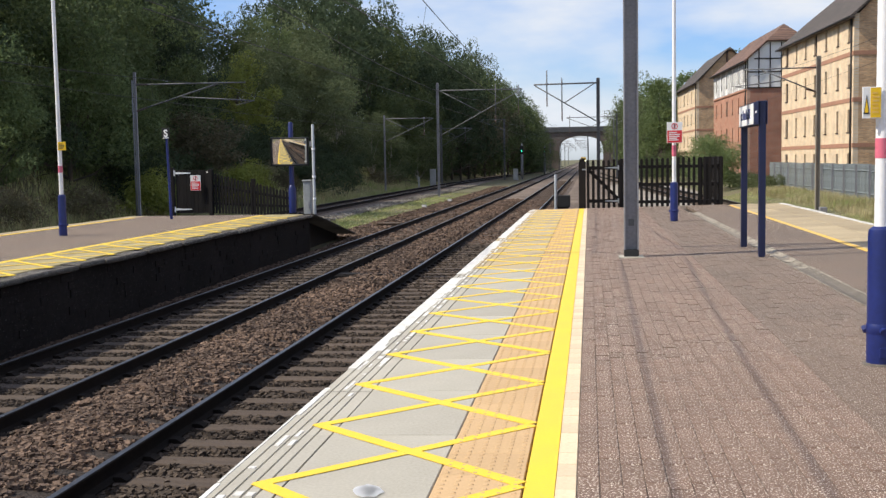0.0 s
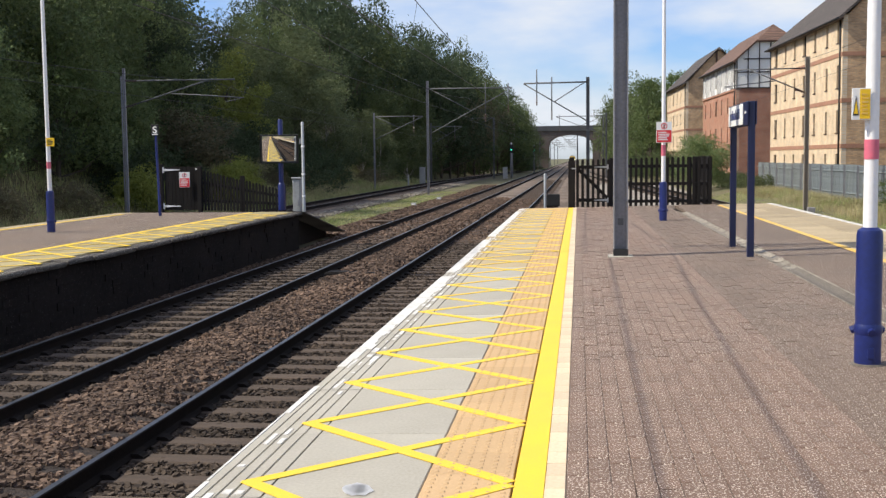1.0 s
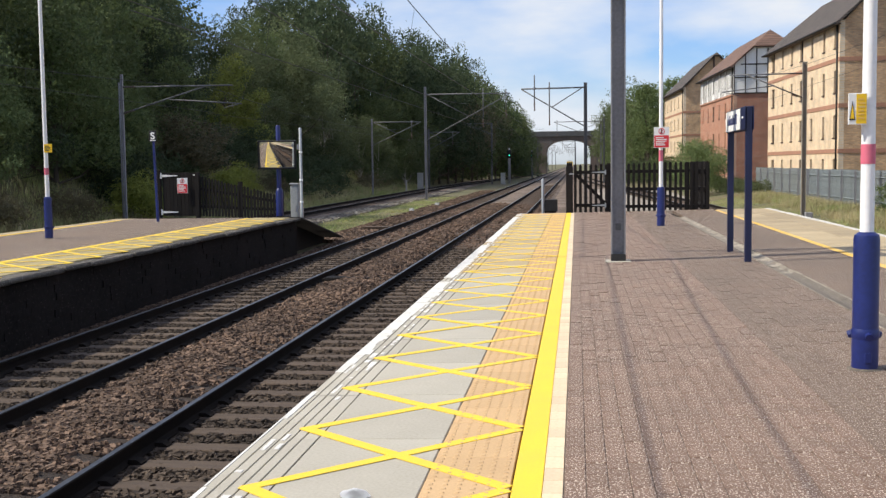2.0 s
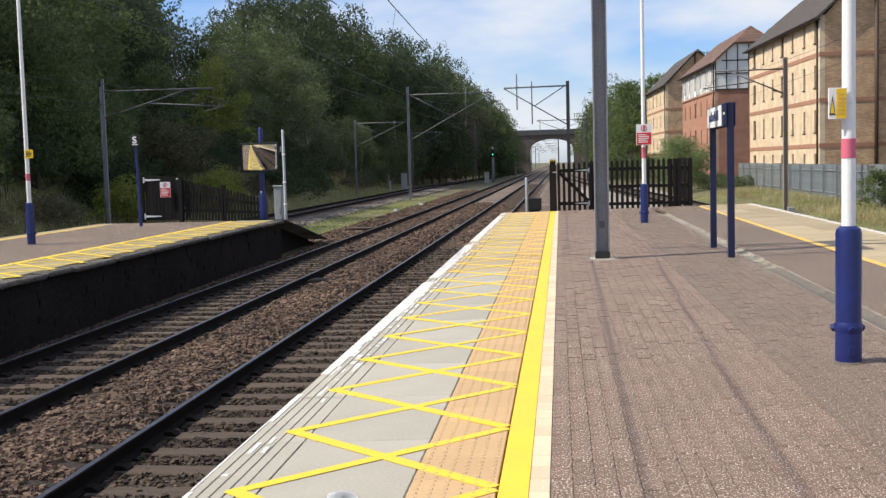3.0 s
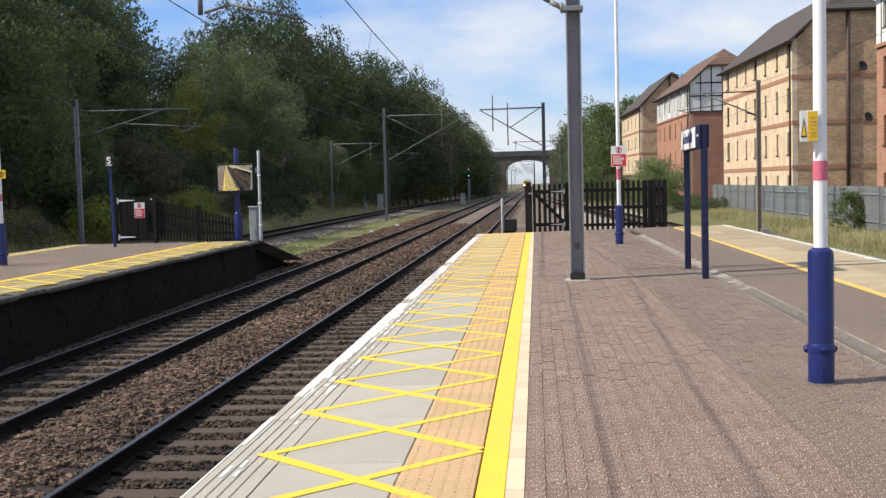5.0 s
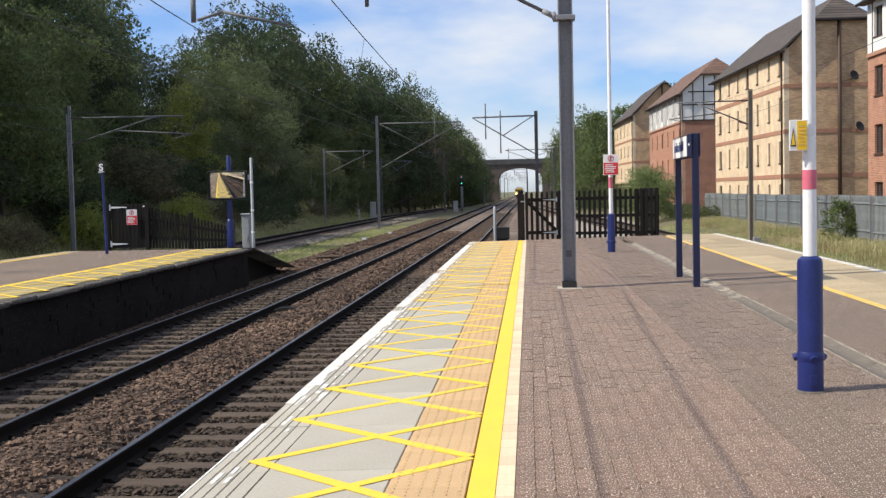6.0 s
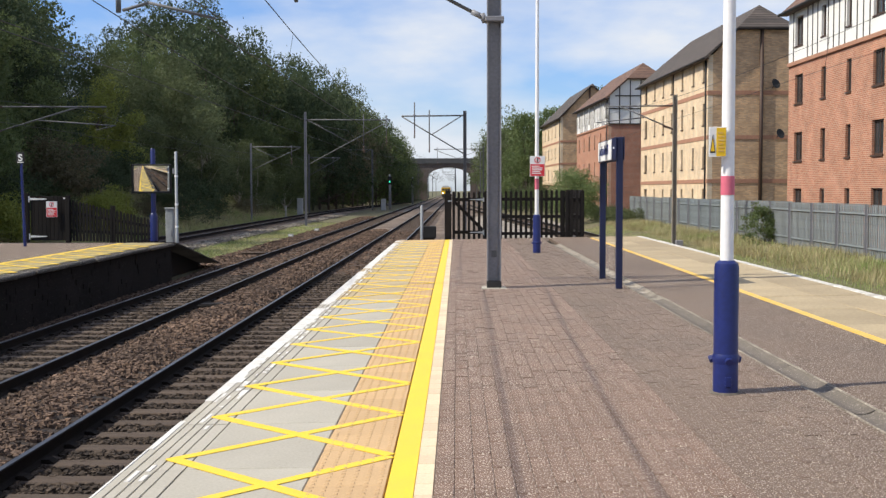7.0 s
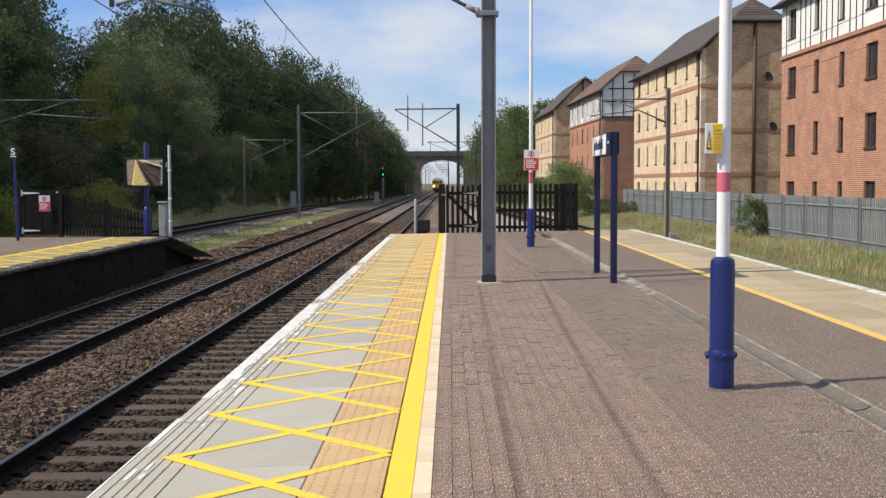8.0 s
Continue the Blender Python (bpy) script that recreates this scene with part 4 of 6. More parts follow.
def trunk_mesh(name, c, height, r, seed, material):
    """A tapered trunk with limbs that run out to the clumps."""
    rnd = random.Random(seed)
    bm = bmesh.new()
    pts = [Vector((0, 0, -0.8))]
    for i in range(1, 6):
        pts.append(Vector((rnd.uniform(-0.25, 0.25) * i * 0.4, rnd.uniform(-0.25, 0.25) * i * 0.4, height * 0.85 * i / 5)))
    for i in range(5):
        tube(pts[i], pts[i + 1], r * (1 - i * 0.18), r * (1 - (i + 1) * 0.18), 7, bm, caps=False)
    for q in c[:: max(1, len(c) // 16)]:
        q = Vector(q)
        s = max(0.15, min(0.8, (q.z / height) - 0.22))
        p = pts[0].lerp(pts[-1], s)
        mid = (p + q) / 2 + Vector((0, 0, -0.3))
        rr = r * (1 - s) * 0.5
        tube(p, mid, rr, rr * 0.65, 5, bm, caps=False)
        tube(mid, q, rr * 0.65, rr * 0.2, 5, bm, caps=False)
    me = bpy.data.meshes.new(name)
    bm.to_mesh(me)
    bm.free()
    me.materials.append(material)
    return me


def tree_kind(seed, height, radius, base, leaves, size, material, label, bark=M_BARK, clumps=70, droop=0.0):
    cm, c = crown_mesh("crown", seed, height, radius, base, leaves, size, material, clumps, droop)
    tm = trunk_mesh("trunk", c, height, 0.011 * height + 0.04, seed, bark)
    t = thing("tree", pose(0, 0, 0), label, "tree", "trees along the line")
    piece("trunk", tm, t, pose(0, 0, 0))
    piece("crown", cm, t, pose(0, 0, 0))
    return t, height


KINDS = {
    "dark": tree_kind(1, 12.0, 4.6, 0.8, 24000, 0.120, LEAF[0], "tall dark green broadleaf tree on the cutting slope"),
    "dark_wide": tree_kind(3, 12.0, 5.0, 0.5, 24000, 0.120, LEAF[0], "wide dark tree with an uneven crown", clumps=90),
    "mid": tree_kind(2, 11.0, 4.4, 0.6, 23000, 0.115, LEAF[1], "mid green broadleaf tree on the cutting slope"),
    "thin": tree_kind(6, 13.0, 4.4, 1.0, 20000, 0.105, LEAF[3], "pale-barked tree in thin spring leaf", M_PALEBARK, 100, 0.5),
    "olive": tree_kind(4, 11.0, 4.4, 0.6, 22000, 0.110, LEAF[3], "olive green tree in spring leaf", clumps=85),
    "bright": tree_kind(5, 7.5, 3.0, 0.4, 17000, 0.090, LEAF[2], "bright yellow-green tree in new leaf"),
    "young": tree_kind(9, 8.0, 3.3, 0.2, 20000, 0.095, LEAF[4], "young green tree with feathery sunlit branches", clumps=110),
    "russet": tree_kind(7, 12.0, 4.4, 0.8, 9000, 0.17, LEAF[5], "dull russet tree in opening leaf"),
    "far_dark": tree_kind(11, 13.0, 5.0, 0.6, 9000, 0.185, LEAF[0], "dark tree far along the cutting"),
    "far_mid": tree_kind(12, 13.0, 5.0, 0.6, 9000, 0.185, LEAF[1], "green tree far along the cutting", clumps=85),
    "far_olive": tree_kind(13, 13.0, 5.0, 0.8, 8500, 0.18, LEAF[3], "olive tree far along the cutting", clumps=85),
    "sunny": tree_kind(8, 14.0, 4.4, 0.8, 9500, 0.18, LEAF[4], "sunlit green tree beyond the flats"),
}
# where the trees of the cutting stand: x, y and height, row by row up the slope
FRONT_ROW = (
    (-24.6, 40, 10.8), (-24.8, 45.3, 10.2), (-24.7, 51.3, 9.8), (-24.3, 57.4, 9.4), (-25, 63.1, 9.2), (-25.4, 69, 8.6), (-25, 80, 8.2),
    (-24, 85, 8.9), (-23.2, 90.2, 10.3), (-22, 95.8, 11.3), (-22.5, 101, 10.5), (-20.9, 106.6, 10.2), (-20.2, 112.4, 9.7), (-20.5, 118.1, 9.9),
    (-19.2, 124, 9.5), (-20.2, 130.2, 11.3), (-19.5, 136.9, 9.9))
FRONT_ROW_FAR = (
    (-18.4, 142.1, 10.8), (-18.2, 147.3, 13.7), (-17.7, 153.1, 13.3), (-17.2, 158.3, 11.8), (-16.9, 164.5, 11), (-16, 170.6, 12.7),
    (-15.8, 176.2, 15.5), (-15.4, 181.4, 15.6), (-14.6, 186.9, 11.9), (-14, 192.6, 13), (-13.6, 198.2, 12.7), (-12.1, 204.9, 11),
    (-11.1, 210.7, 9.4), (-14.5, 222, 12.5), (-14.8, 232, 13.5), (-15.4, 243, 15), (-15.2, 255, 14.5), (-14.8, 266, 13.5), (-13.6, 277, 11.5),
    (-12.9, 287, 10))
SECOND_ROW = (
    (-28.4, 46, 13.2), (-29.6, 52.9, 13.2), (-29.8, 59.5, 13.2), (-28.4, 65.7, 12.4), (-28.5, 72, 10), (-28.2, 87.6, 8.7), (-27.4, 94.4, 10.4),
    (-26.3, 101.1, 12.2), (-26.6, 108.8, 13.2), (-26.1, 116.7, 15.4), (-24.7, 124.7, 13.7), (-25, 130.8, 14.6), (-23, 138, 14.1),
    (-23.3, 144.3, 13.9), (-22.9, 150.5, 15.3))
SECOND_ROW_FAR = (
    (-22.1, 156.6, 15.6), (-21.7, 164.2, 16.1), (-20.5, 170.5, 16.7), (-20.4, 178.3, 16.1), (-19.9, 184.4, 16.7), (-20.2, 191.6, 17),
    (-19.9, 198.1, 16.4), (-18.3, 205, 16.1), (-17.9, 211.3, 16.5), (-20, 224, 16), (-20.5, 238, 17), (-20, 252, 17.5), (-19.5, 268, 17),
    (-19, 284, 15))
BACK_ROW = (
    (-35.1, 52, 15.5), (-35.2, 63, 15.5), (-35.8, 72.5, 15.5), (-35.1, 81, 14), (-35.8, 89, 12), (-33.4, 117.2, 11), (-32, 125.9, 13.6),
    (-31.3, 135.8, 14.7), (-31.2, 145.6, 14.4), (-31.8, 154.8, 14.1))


def plant():
    r = random.Random(21)
    used = set()

    def place(kind, x, y, height=0.0, dz=-0.2):
        """A tree of that kind, grown to the height given."""
        t, full = KINDS[kind]
        k = (height or full) / full
        m = pose(x, y, ground_z(x, y) + dz, 0, 0, r.uniform(0, 360)) @ Matrix.Diagonal((max(0.7, min(k, 1.0)), max(0.7, min(k, 1.0)), k, 1))
        if kind in used:
            copy_thing(KINDS[kind][0], m)
        else:
            used.add(kind)
            t.matrix_basis = m
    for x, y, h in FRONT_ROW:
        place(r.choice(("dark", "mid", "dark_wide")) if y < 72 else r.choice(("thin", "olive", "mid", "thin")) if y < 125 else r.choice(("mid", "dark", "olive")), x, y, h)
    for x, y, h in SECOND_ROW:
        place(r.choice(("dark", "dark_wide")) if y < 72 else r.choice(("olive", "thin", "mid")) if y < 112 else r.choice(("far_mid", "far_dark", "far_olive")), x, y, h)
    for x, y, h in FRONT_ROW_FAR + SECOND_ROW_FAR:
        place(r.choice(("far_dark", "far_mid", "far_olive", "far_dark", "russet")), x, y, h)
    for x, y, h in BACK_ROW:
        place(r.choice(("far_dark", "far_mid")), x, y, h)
    # young growth in front of the wood
    place("bright", -24.2, 75.8, 6.8, 0.2)
    place("young", -22.3, 46.2, 7.6)
    place("young", -21.6, 50.6, 5.6)
    place("young", -21.8, 39.0, 6.4)
    place("russet", -20.6, 57.0, 4.6)
    # beyond the bridge
    for i in range(8):
        place(r.choice(("far_mid", "far_olive", "far_dark")), -20 + r.uniform(-3, 1), 318 + i * 14, 11)
        place(r.choice(("far_mid", "far_olive", "far_dark")), 14 + r.uniform(-1, 5), 226 + i * 13, 12, -1.0)
    # right of the line, past the flats
    for x, yy, k in ((13, 154, 0), (10.5, 165, 0), (9.0, 176, 1), (8.0, 188, 0), (8.0, 200, 1), (7.5, 211, 0), (18.0, 158, 0), (23, 166, 2), (14, 178, 0),
                     (13, 195, 1), (20, 182, 1), (27, 176, 2), (12.5, 209, 0), (33, 170, 2), (9.5, 152, 0), (24, 152, 2), (6.6, 205, 1), (31, 150, 2)):
        place(("sunny", "far_olive", "far_mid")[k], x, yy, (13.5, 12, 16)[k], 0.0)


plant()


def bush_kind(seed, height, radius, leaves, size, material, label):
    cm, c = crown_mesh("foliage", seed, height, radius, 0.05, leaves, size, material)
    tm = trunk_mesh("stem", c, height * 0.8, 0.035, seed, M_BARK)
    t = thing("bush", pose(0, 0, 0), label, "bush", "bushes")
    piece("stem", tm, t, pose(0, 0, 0))
    piece("foliage", cm, t, pose(0, 0, 0))
    return t


def bushes():
    r = random.Random(5)
    kinds = [bush_kind(31, 3.0, 2.2, 6500, 0.085, LEAF[0], "dark bramble bush on the slope"), bush_kind(32, 2.3, 1.8, 6500, 0.07, LEAF[2], "bright green leafy bush in sun"),
             bush_kind(33, 3.4, 2.3, 6500, 0.085, LEAF[1], "mid green leafy bush beside the line"), bush_kind(34, 1.5, 1.6, 4500, 0.06, LEAF[3], "dry olive scrub on rough ground"),
             bush_kind(35, 1.75, 0.85, 4500, 0.05, LEAF[4], "small green bush against the palisade fence"),
             bush_kind(36, 4.3, 2.1, 8000, 0.075, LEAF[4], "rounded bright green bush past the fence"),
             bush_kind(37, 1.6, 1.5, 4000, 0.06, LEAF[5], "brown dead scrub on the slope")]
    used = [False] * len(kinds)

    def place(k, x, y, dz=-0.1):
        m = pose(x, y, ground_z(x, y) + dz, 0, 0, r.uniform(0, 360))
        if used[k]:
            copy_thing(kinds[k], m)
        else:
            used[k] = True
            kinds[k].matrix_basis = m
    place(1, -19.0, 47.4)
    place(1, -19.2, 60.0)
    place(1, -19.6, 63.0, 0.1)
    place(4, 13.05, 47.6)
    place(5, 8.9, 86.0)
    place(5, 10.3, 90.0)
    for i in range(40):
        place(r.choice((0, 0, 2, 0)), -22.6 - r.uniform(0, 2.0) + max(0, i * 4.3 - 40) * 0.045, 32 + i * 4.3 + r.uniform(-1.5, 1.5))
    for i in range(14):
        place(r.choice((3, 6, 6, 0)), -19.6 - r.uniform(0, 1.6), 36 + i * 6.0 + r.uniform(-2, 2), -0.4)
    for x, y in ((-10.6, 213.5), (-9.9, 216.5), (-12.4, 208)):
        place(0, x, y, 0.0)
    for i in range(12):
        place(r.choice((2, 0)), 6.5 + r.uniform(0, 5) - i * 0.12, 112 + i * 9)
    for i in range(9):
        place(3, 12.6 + r.uniform(-0.4, 0.3), 80 + i * 4.0 + r.uniform(-1, 1), -0.55)


bushes()


def blades(name, count, region, height, width, material, label, seed):
    """Grass: bent blades, each a strip of two faces."""
    rng = np.random.default_rng(seed)
    x0, x1, y0, y1 = region
    x, y = rng.uniform(x0, x1, count * 2), y0 + (y1 - y0) * rng.random(count * 2) ** 1.4
    keep = np.array([noise.noise((a * 0.35, b * 0.25, seed)) for a, b in zip(x, y)]) + rng.uniform(-0.5, 0.5, count * 2) > -0.1
    x, y = x[keep][:count], y[keep][:count]
    n = len(x)
    z = np.array([ground_z(a, b) for a, b in zip(x, y)]) - 0.04
    h = height * rng.uniform(0.4, 1.25, n)
    a = rng.uniform(0, 6.28, n)
    l = rng.uniform(0.1, 0.55, n) * h
    dx, dy = np.cos(a), np.sin(a)
    wx, wy = -dy * width / 2, dx * width / 2
    v = np.stack([np.stack([x - wx, y - wy, z], 1), np.stack([x + wx, y + wy, z], 1),
                  np.stack([x + wx * 0.8 + dx * l * 0.3, y + wy * 0.8 + dy * l * 0.3, z + h * 0.6], 1), np.stack([x - wx * 0.8 + dx * l * 0.3, y - wy * 0.8 + dy * l * 0.3, z + h * 0.6], 1),
                  np.stack([x + dx * l, y + dy * l, z + h], 1)], 1)
    k = 5 * np.arange(n)[:, None]
    f = np.concatenate([k + np.array([[0, 1, 2, 3]])]).tolist() + (k + np.array([[3, 2, 4]])).tolist()
    me = bpy.data.meshes.new(name)
    me.from_pydata(v.reshape(-1, 3).tolist(), [], f)
    me.materials.append(material)
    tagged(new(name, me), label, "grass", kind="stuff")


blades("lineside_grass", 60000, (8.4, 12.0, 12, 80), 0.13, 0.014, M_GRASS, "rough green lineside grass beside the palisade fence", 3)
blades("tall_grass", 26000, (11.2, 13.3, 12, 80), 0.26, 0.014, M_GRASS, "tall green grass along the palisade fence", 13)
blades("dry_grass", 24000, (10.6, 13.3, 14, 80), 0.36, 0.012, M_DRYGRASS, "tall dry straw-coloured grass by the fence", 4)
blades("bank_grass", 60000, (-23, -17.2, 26, 130), 0.36, 0.026, M_GRASS, "long grass on the shaded cutting slope", 5)
blades("bank_dry_grass", 9000, (-22, -17.6, 30, 110), 0.62, 0.018, M_DRYGRASS, "dry stalks on the shaded cutting slope", 6)
blades("verge_grass", 22000, (-11.9, -9.0, 36, 90), 0.13, 0.022, M_GRASS, "short grass between the tracks", 7)


# ---- street furniture ----
def slope_z(x):
    return math.tan(radians(TILT)) * x


def lamp_post(x, y, z, label, sleeve=0.92, band=(1.37, 1.50), turn=0.0):
    p = thing("lamp_post", pose(x, y, z, 0, 0, turn), label, "lamp post", "platform lamp posts")
    part("base_sleeve", lathe([(0.086, 0.0), (0.086, 0.20), (0.084, 0.22), (0.084, sleeve - 0.05), (0.078, sleeve - 0.02), (0.052, sleeve)], 24), M_BLUE, p, "dark blue gloss steel sleeve")
    col = lathe([(0.086, 0.205), (0.092, 0.225), (0.092, 0.255), (0.085, 0.275)], 24)
    for a in (20, 160, 270):
        c, s = math.cos(radians(a)), math.sin(radians(a))
        tube((c * 0.085, s * 0.085, 0.235), (c * 0.110, s * 0.110, 0.225), 0.026, seg=8, bm=col)
    part("hinge_collar", col, M_BLUE, p)
    part("door_plate", box(-0.022, 0.022, -0.091, -0.083, 0.05, 0.12, 0.003), M_BLUE, p)
    part("column", lathe([(0.046, sleeve - 0.01), (0.044, 2.0), (0.036, 5.86), (0.030, 5.90)], 16), M_WPAINT, p, "white painted steel tube")
    part("red_band", lathe([(0.0478, band[0]), (0.0475, band[1])], 16), M_PINK, p, "red band round the white tube")
    for s in (-1, 1):
        arm = bmesh.new()
        tube((0, 0, 5.84), (s * 0.30, 0, 5.88), 0.022, seg=8, bm=arm)
        tube((s * 0.30, 0, 5.88), (s * 0.78, 0, 5.91), 0.020, seg=8, bm=arm)
        part("arm", arm, M_WPAINT, p)
        hd = new("lamp_head")
        hd.parent = p
        hd.matrix_basis = pose(s * 0.76, 0, 5.92, 0, 0, 0 if s > 0 else 180)
        sh = bmesh.new()
        bmesh.ops.create_uvsphere(sh, u_segments=16, v_segments=8, radius=1.0)
        for v in sh.verts:
            v.co = Vector((0.33 + v.co.x * 0.36, v.co.y * 0.14, v.co.z * (0.085 if v.co.z > 0 else 0.06)))
            if v.co.x < 0.12:
                v.co.y *= 0.75
        for f in sh.faces:
            f.smooth = True
        part("housing", sh, M_GREY, hd, "grey lamp housing")
        part("lens", box(0.16, 0.60, -0.10, 0.10, -0.068, -0.045, 0.01), M_SIGN_W, hd, "pale plastic lens")
    part("ground_ring", lathe([(0.115, -0.01), (0.112, 0.003), (0.088, 0.010)], 14), M_DRAIN, p)
    return p


def plate_sign(name, x, y, z, w, h, label, category, turn=0.0, style="red"):
    """A flat sign plate on brackets; writing as bars."""
    s = thing(name, pose(x, y, z, 0, 0, turn), label, category)
    part("plate", box(-w / 2, w / 2, 0.0, 0.012, 0, h, 0.002), M_SIGN_W, s)
    if style == "red":
        part("red_panel", box(-w / 2 + 0.01, w / 2 - 0.01, -0.003, -0.0005, 0.01, h * 0.60), M_SIGN_R, s, "red panel")
        text_bars(s, 0, -0.0035, h * 0.32, w * 0.75, h * 0.44, 5, M_SIGN_W)
        ring = bmesh.new()
        n = 20
        cz, r1, r2 = h * 0.80, h * 0.15, h * 0.115
        a = [ring.verts.new((r1 * math.cos(6.2832 * i / n), -0.003, cz + r1 * math.sin(6.2832 * i / n))) for i in range(n)]
        c = [ring.verts.new((r2 * math.cos(6.2832 * i / n), -0.003, cz + r2 * math.sin(6.2832 * i / n))) for i in range(n)]
        for i in range(n):
            ring.faces.new((a[i], a[(i + 1) % n], c[(i + 1) % n], c[i]))
        part("prohibition_ring", ring, M_SIGN_R, s)
        part("pictogram", box(-h * 0.028, h * 0.028, -0.003, -0.0008, cz - h * 0.10, cz + h * 0.10), M_INK, s)
        part("slash", box(-h * 0.012, h * 0.012, -0.0045, -0.003, -h * 0.13, h * 0.13, m=pose(0, 0, cz, 0, 45, 0)), M_SIGN_R, s)
    else:
        part("yellow_panel", box(-w * 0.08, w / 2 - 0.004, -0.003, -0.0005, 0.006, h - 0.006), M_SIGN_Y, s, "yellow panel")
        text_bars(s, w * 0.21, -0.0033, h * 0.5, w * 0.40, h * 0.72, 6, M_YWORN)
        tri = prism([(-w * 0.45, h * 0.14), (-w * 0.29, h * 0.76), (-w * 0.13, h * 0.14)], -0.003, -0.0005)
        part("warning_triangle", tri, M_INK, s)
        part("triangle_centre", prism([(-w * 0.40, h * 0.19), (-w * 0.29, h * 0.62), (-w * 0.18, h * 0.19)], -0.0045, -0.0031), M_SIGN_Y, s)
    for z0 in (h * 0.2, h * 0.8):
        part("bracket", box(-0.05, 0.05, 0.012, 0.05, z0 - 0.012, z0 + 0.012), M_GALV, s)
    return s


lamp_post(1.9, 8.46, slope_z(1.9), "white lamp post with dark blue base on brown paving")
lamp_post(1.82, 25.42, slope_z(1.82), "white lamp post with blue base and red warning sign", 0.86, (1.42, 1.66))
lamp_post(-11.24, 23.25, -0.03, "white lamp post with blue base on the far platform", 0.89, (1.36, 1.50))
plate_sign("warning_sign", 1.815, 8.40, 1.662, 0.118, 0.205, "white and yellow warning sign on a lamp post", "sign", 0, "yellow")
plate_sign("no_trespass_sign", 1.825, 25.33, 1.74, 0.33, 0.45, "red and white no-trespassing sign on a lamp post", "sign")
ys = thing("small_yellow_sign", pose(-11.16, 23.19, 1.80), "small yellow sign on the far lamp post", "sign")
part("plate", box(-0.09, 0.09, 0, 0.012, 0, 0.18, 0.003), M_SIGN_Y, ys)
text_bars(ys, 0, -0.001, 0.09, 0.13, 0.12, 4, M_INK)


# station name board, parallel to the line
def name_board():
    s = thing("station_sign", pose(2.335, 0, slope_z(2.33)), "dark blue station name board on two blue posts", "station sign")
    for y in (16.46, 18.23):
        part("post", box(-0.045, 0.045, y - 0.045, y + 0.045, -0.02, 2.14, 0.008), M_BLUE_SHADE, s)
    part("board", box(-0.062, -0.052, 16.40, 18.30, 1.82, 2.14, 0.003), M_BLUE_SHADE, s, "blue board")
    part("board_back", box(0.052, 0.062, 16.40, 18.30, 1.82, 2.14, 0.003), M_BLUE_SHADE, s)
    part("white_panel", box(-0.070, -0.0635, 16.82, 18.28, 1.835, 2.125), M_SIGN_W, s, "white name panel")
    bm = bmesh.new()
    r = random.Random(2)
    y = 18.1
    while y > 17.1:
        w = r.uniform(0.05, 0.10)
        box(-0.0725, -0.0702, y - w, y, 1.92, 1.97 + r.choice((0.05, 0.05, 0.095)), bm=bm)
        y -= w + 0.03
    part("lettering", bm, M_BLUE, s)
    part("arrow_mark", box(-0.0655, -0.0625, 16.55, 16.68, 1.98, 2.01), M_SIGN_W, s)


name_board()


# ---- overhead line structures ----
def h_section(x, y, z0, z1, w, flange=0.018, web=0.012, name="mast", parent=None, material=M_GREY):
    """An H-section column as one solid."""
    h, k = w / 2, web / 2
    out = [(-h, -h), (-h + flange, -h), (-h + flange, -k), (h - flange, -k), (h - flange, -h), (h, -h),
           (h, h), (h - flange, h), (h - flange, k), (-h + flange, k), (-h + flange, h), (-h, h)]
    bm = bmesh.new()
    lo = [bm.verts.new((x + a, y + c, z0)) for a, c in out]
    hi = [bm.verts.new((x + a, y + c, z1)) for a, c in out]
    n = len(out)
    for i in range(n):
        bm.faces.new((lo[i], lo[(i + 1) % n], hi[(i + 1) % n], hi[i]))
    bm.faces.new(lo[::-1])
    bm.faces.new(hi)
    bmesh.ops.recalc_face_normals(bm, faces=bm.faces[:])
    return part(name, bm, material, parent, "grey steel H-section mast")


def insulator(p0, p1, parent, r=0.055):
    """A ribbed insulator turned as one body."""
    p0, p1 = Vector(p0), Vector(p1)
    d = p1 - p0
    prof = [(r * 0.4, 0.0)]
    n = 5
    for i in range(n):
        a = d.length * i / n
        s = d.length / n
        prof += [(r * 0.45, a + s * 0.15), (r, a + s * 0.5), (r * 0.95, a + s * 0.6), (r * 0.45, a + s * 0.7)]
    prof.append((r * 0.4, d.length))
    bm = lathe(prof, 8)
    bm.transform(Matrix.Translation(p0) @ d.to_track_quat("Z", "Y").to_matrix().to_4x4())
    return part("insulator", bm, M_INSUL, parent, "brown ribbed insulator")


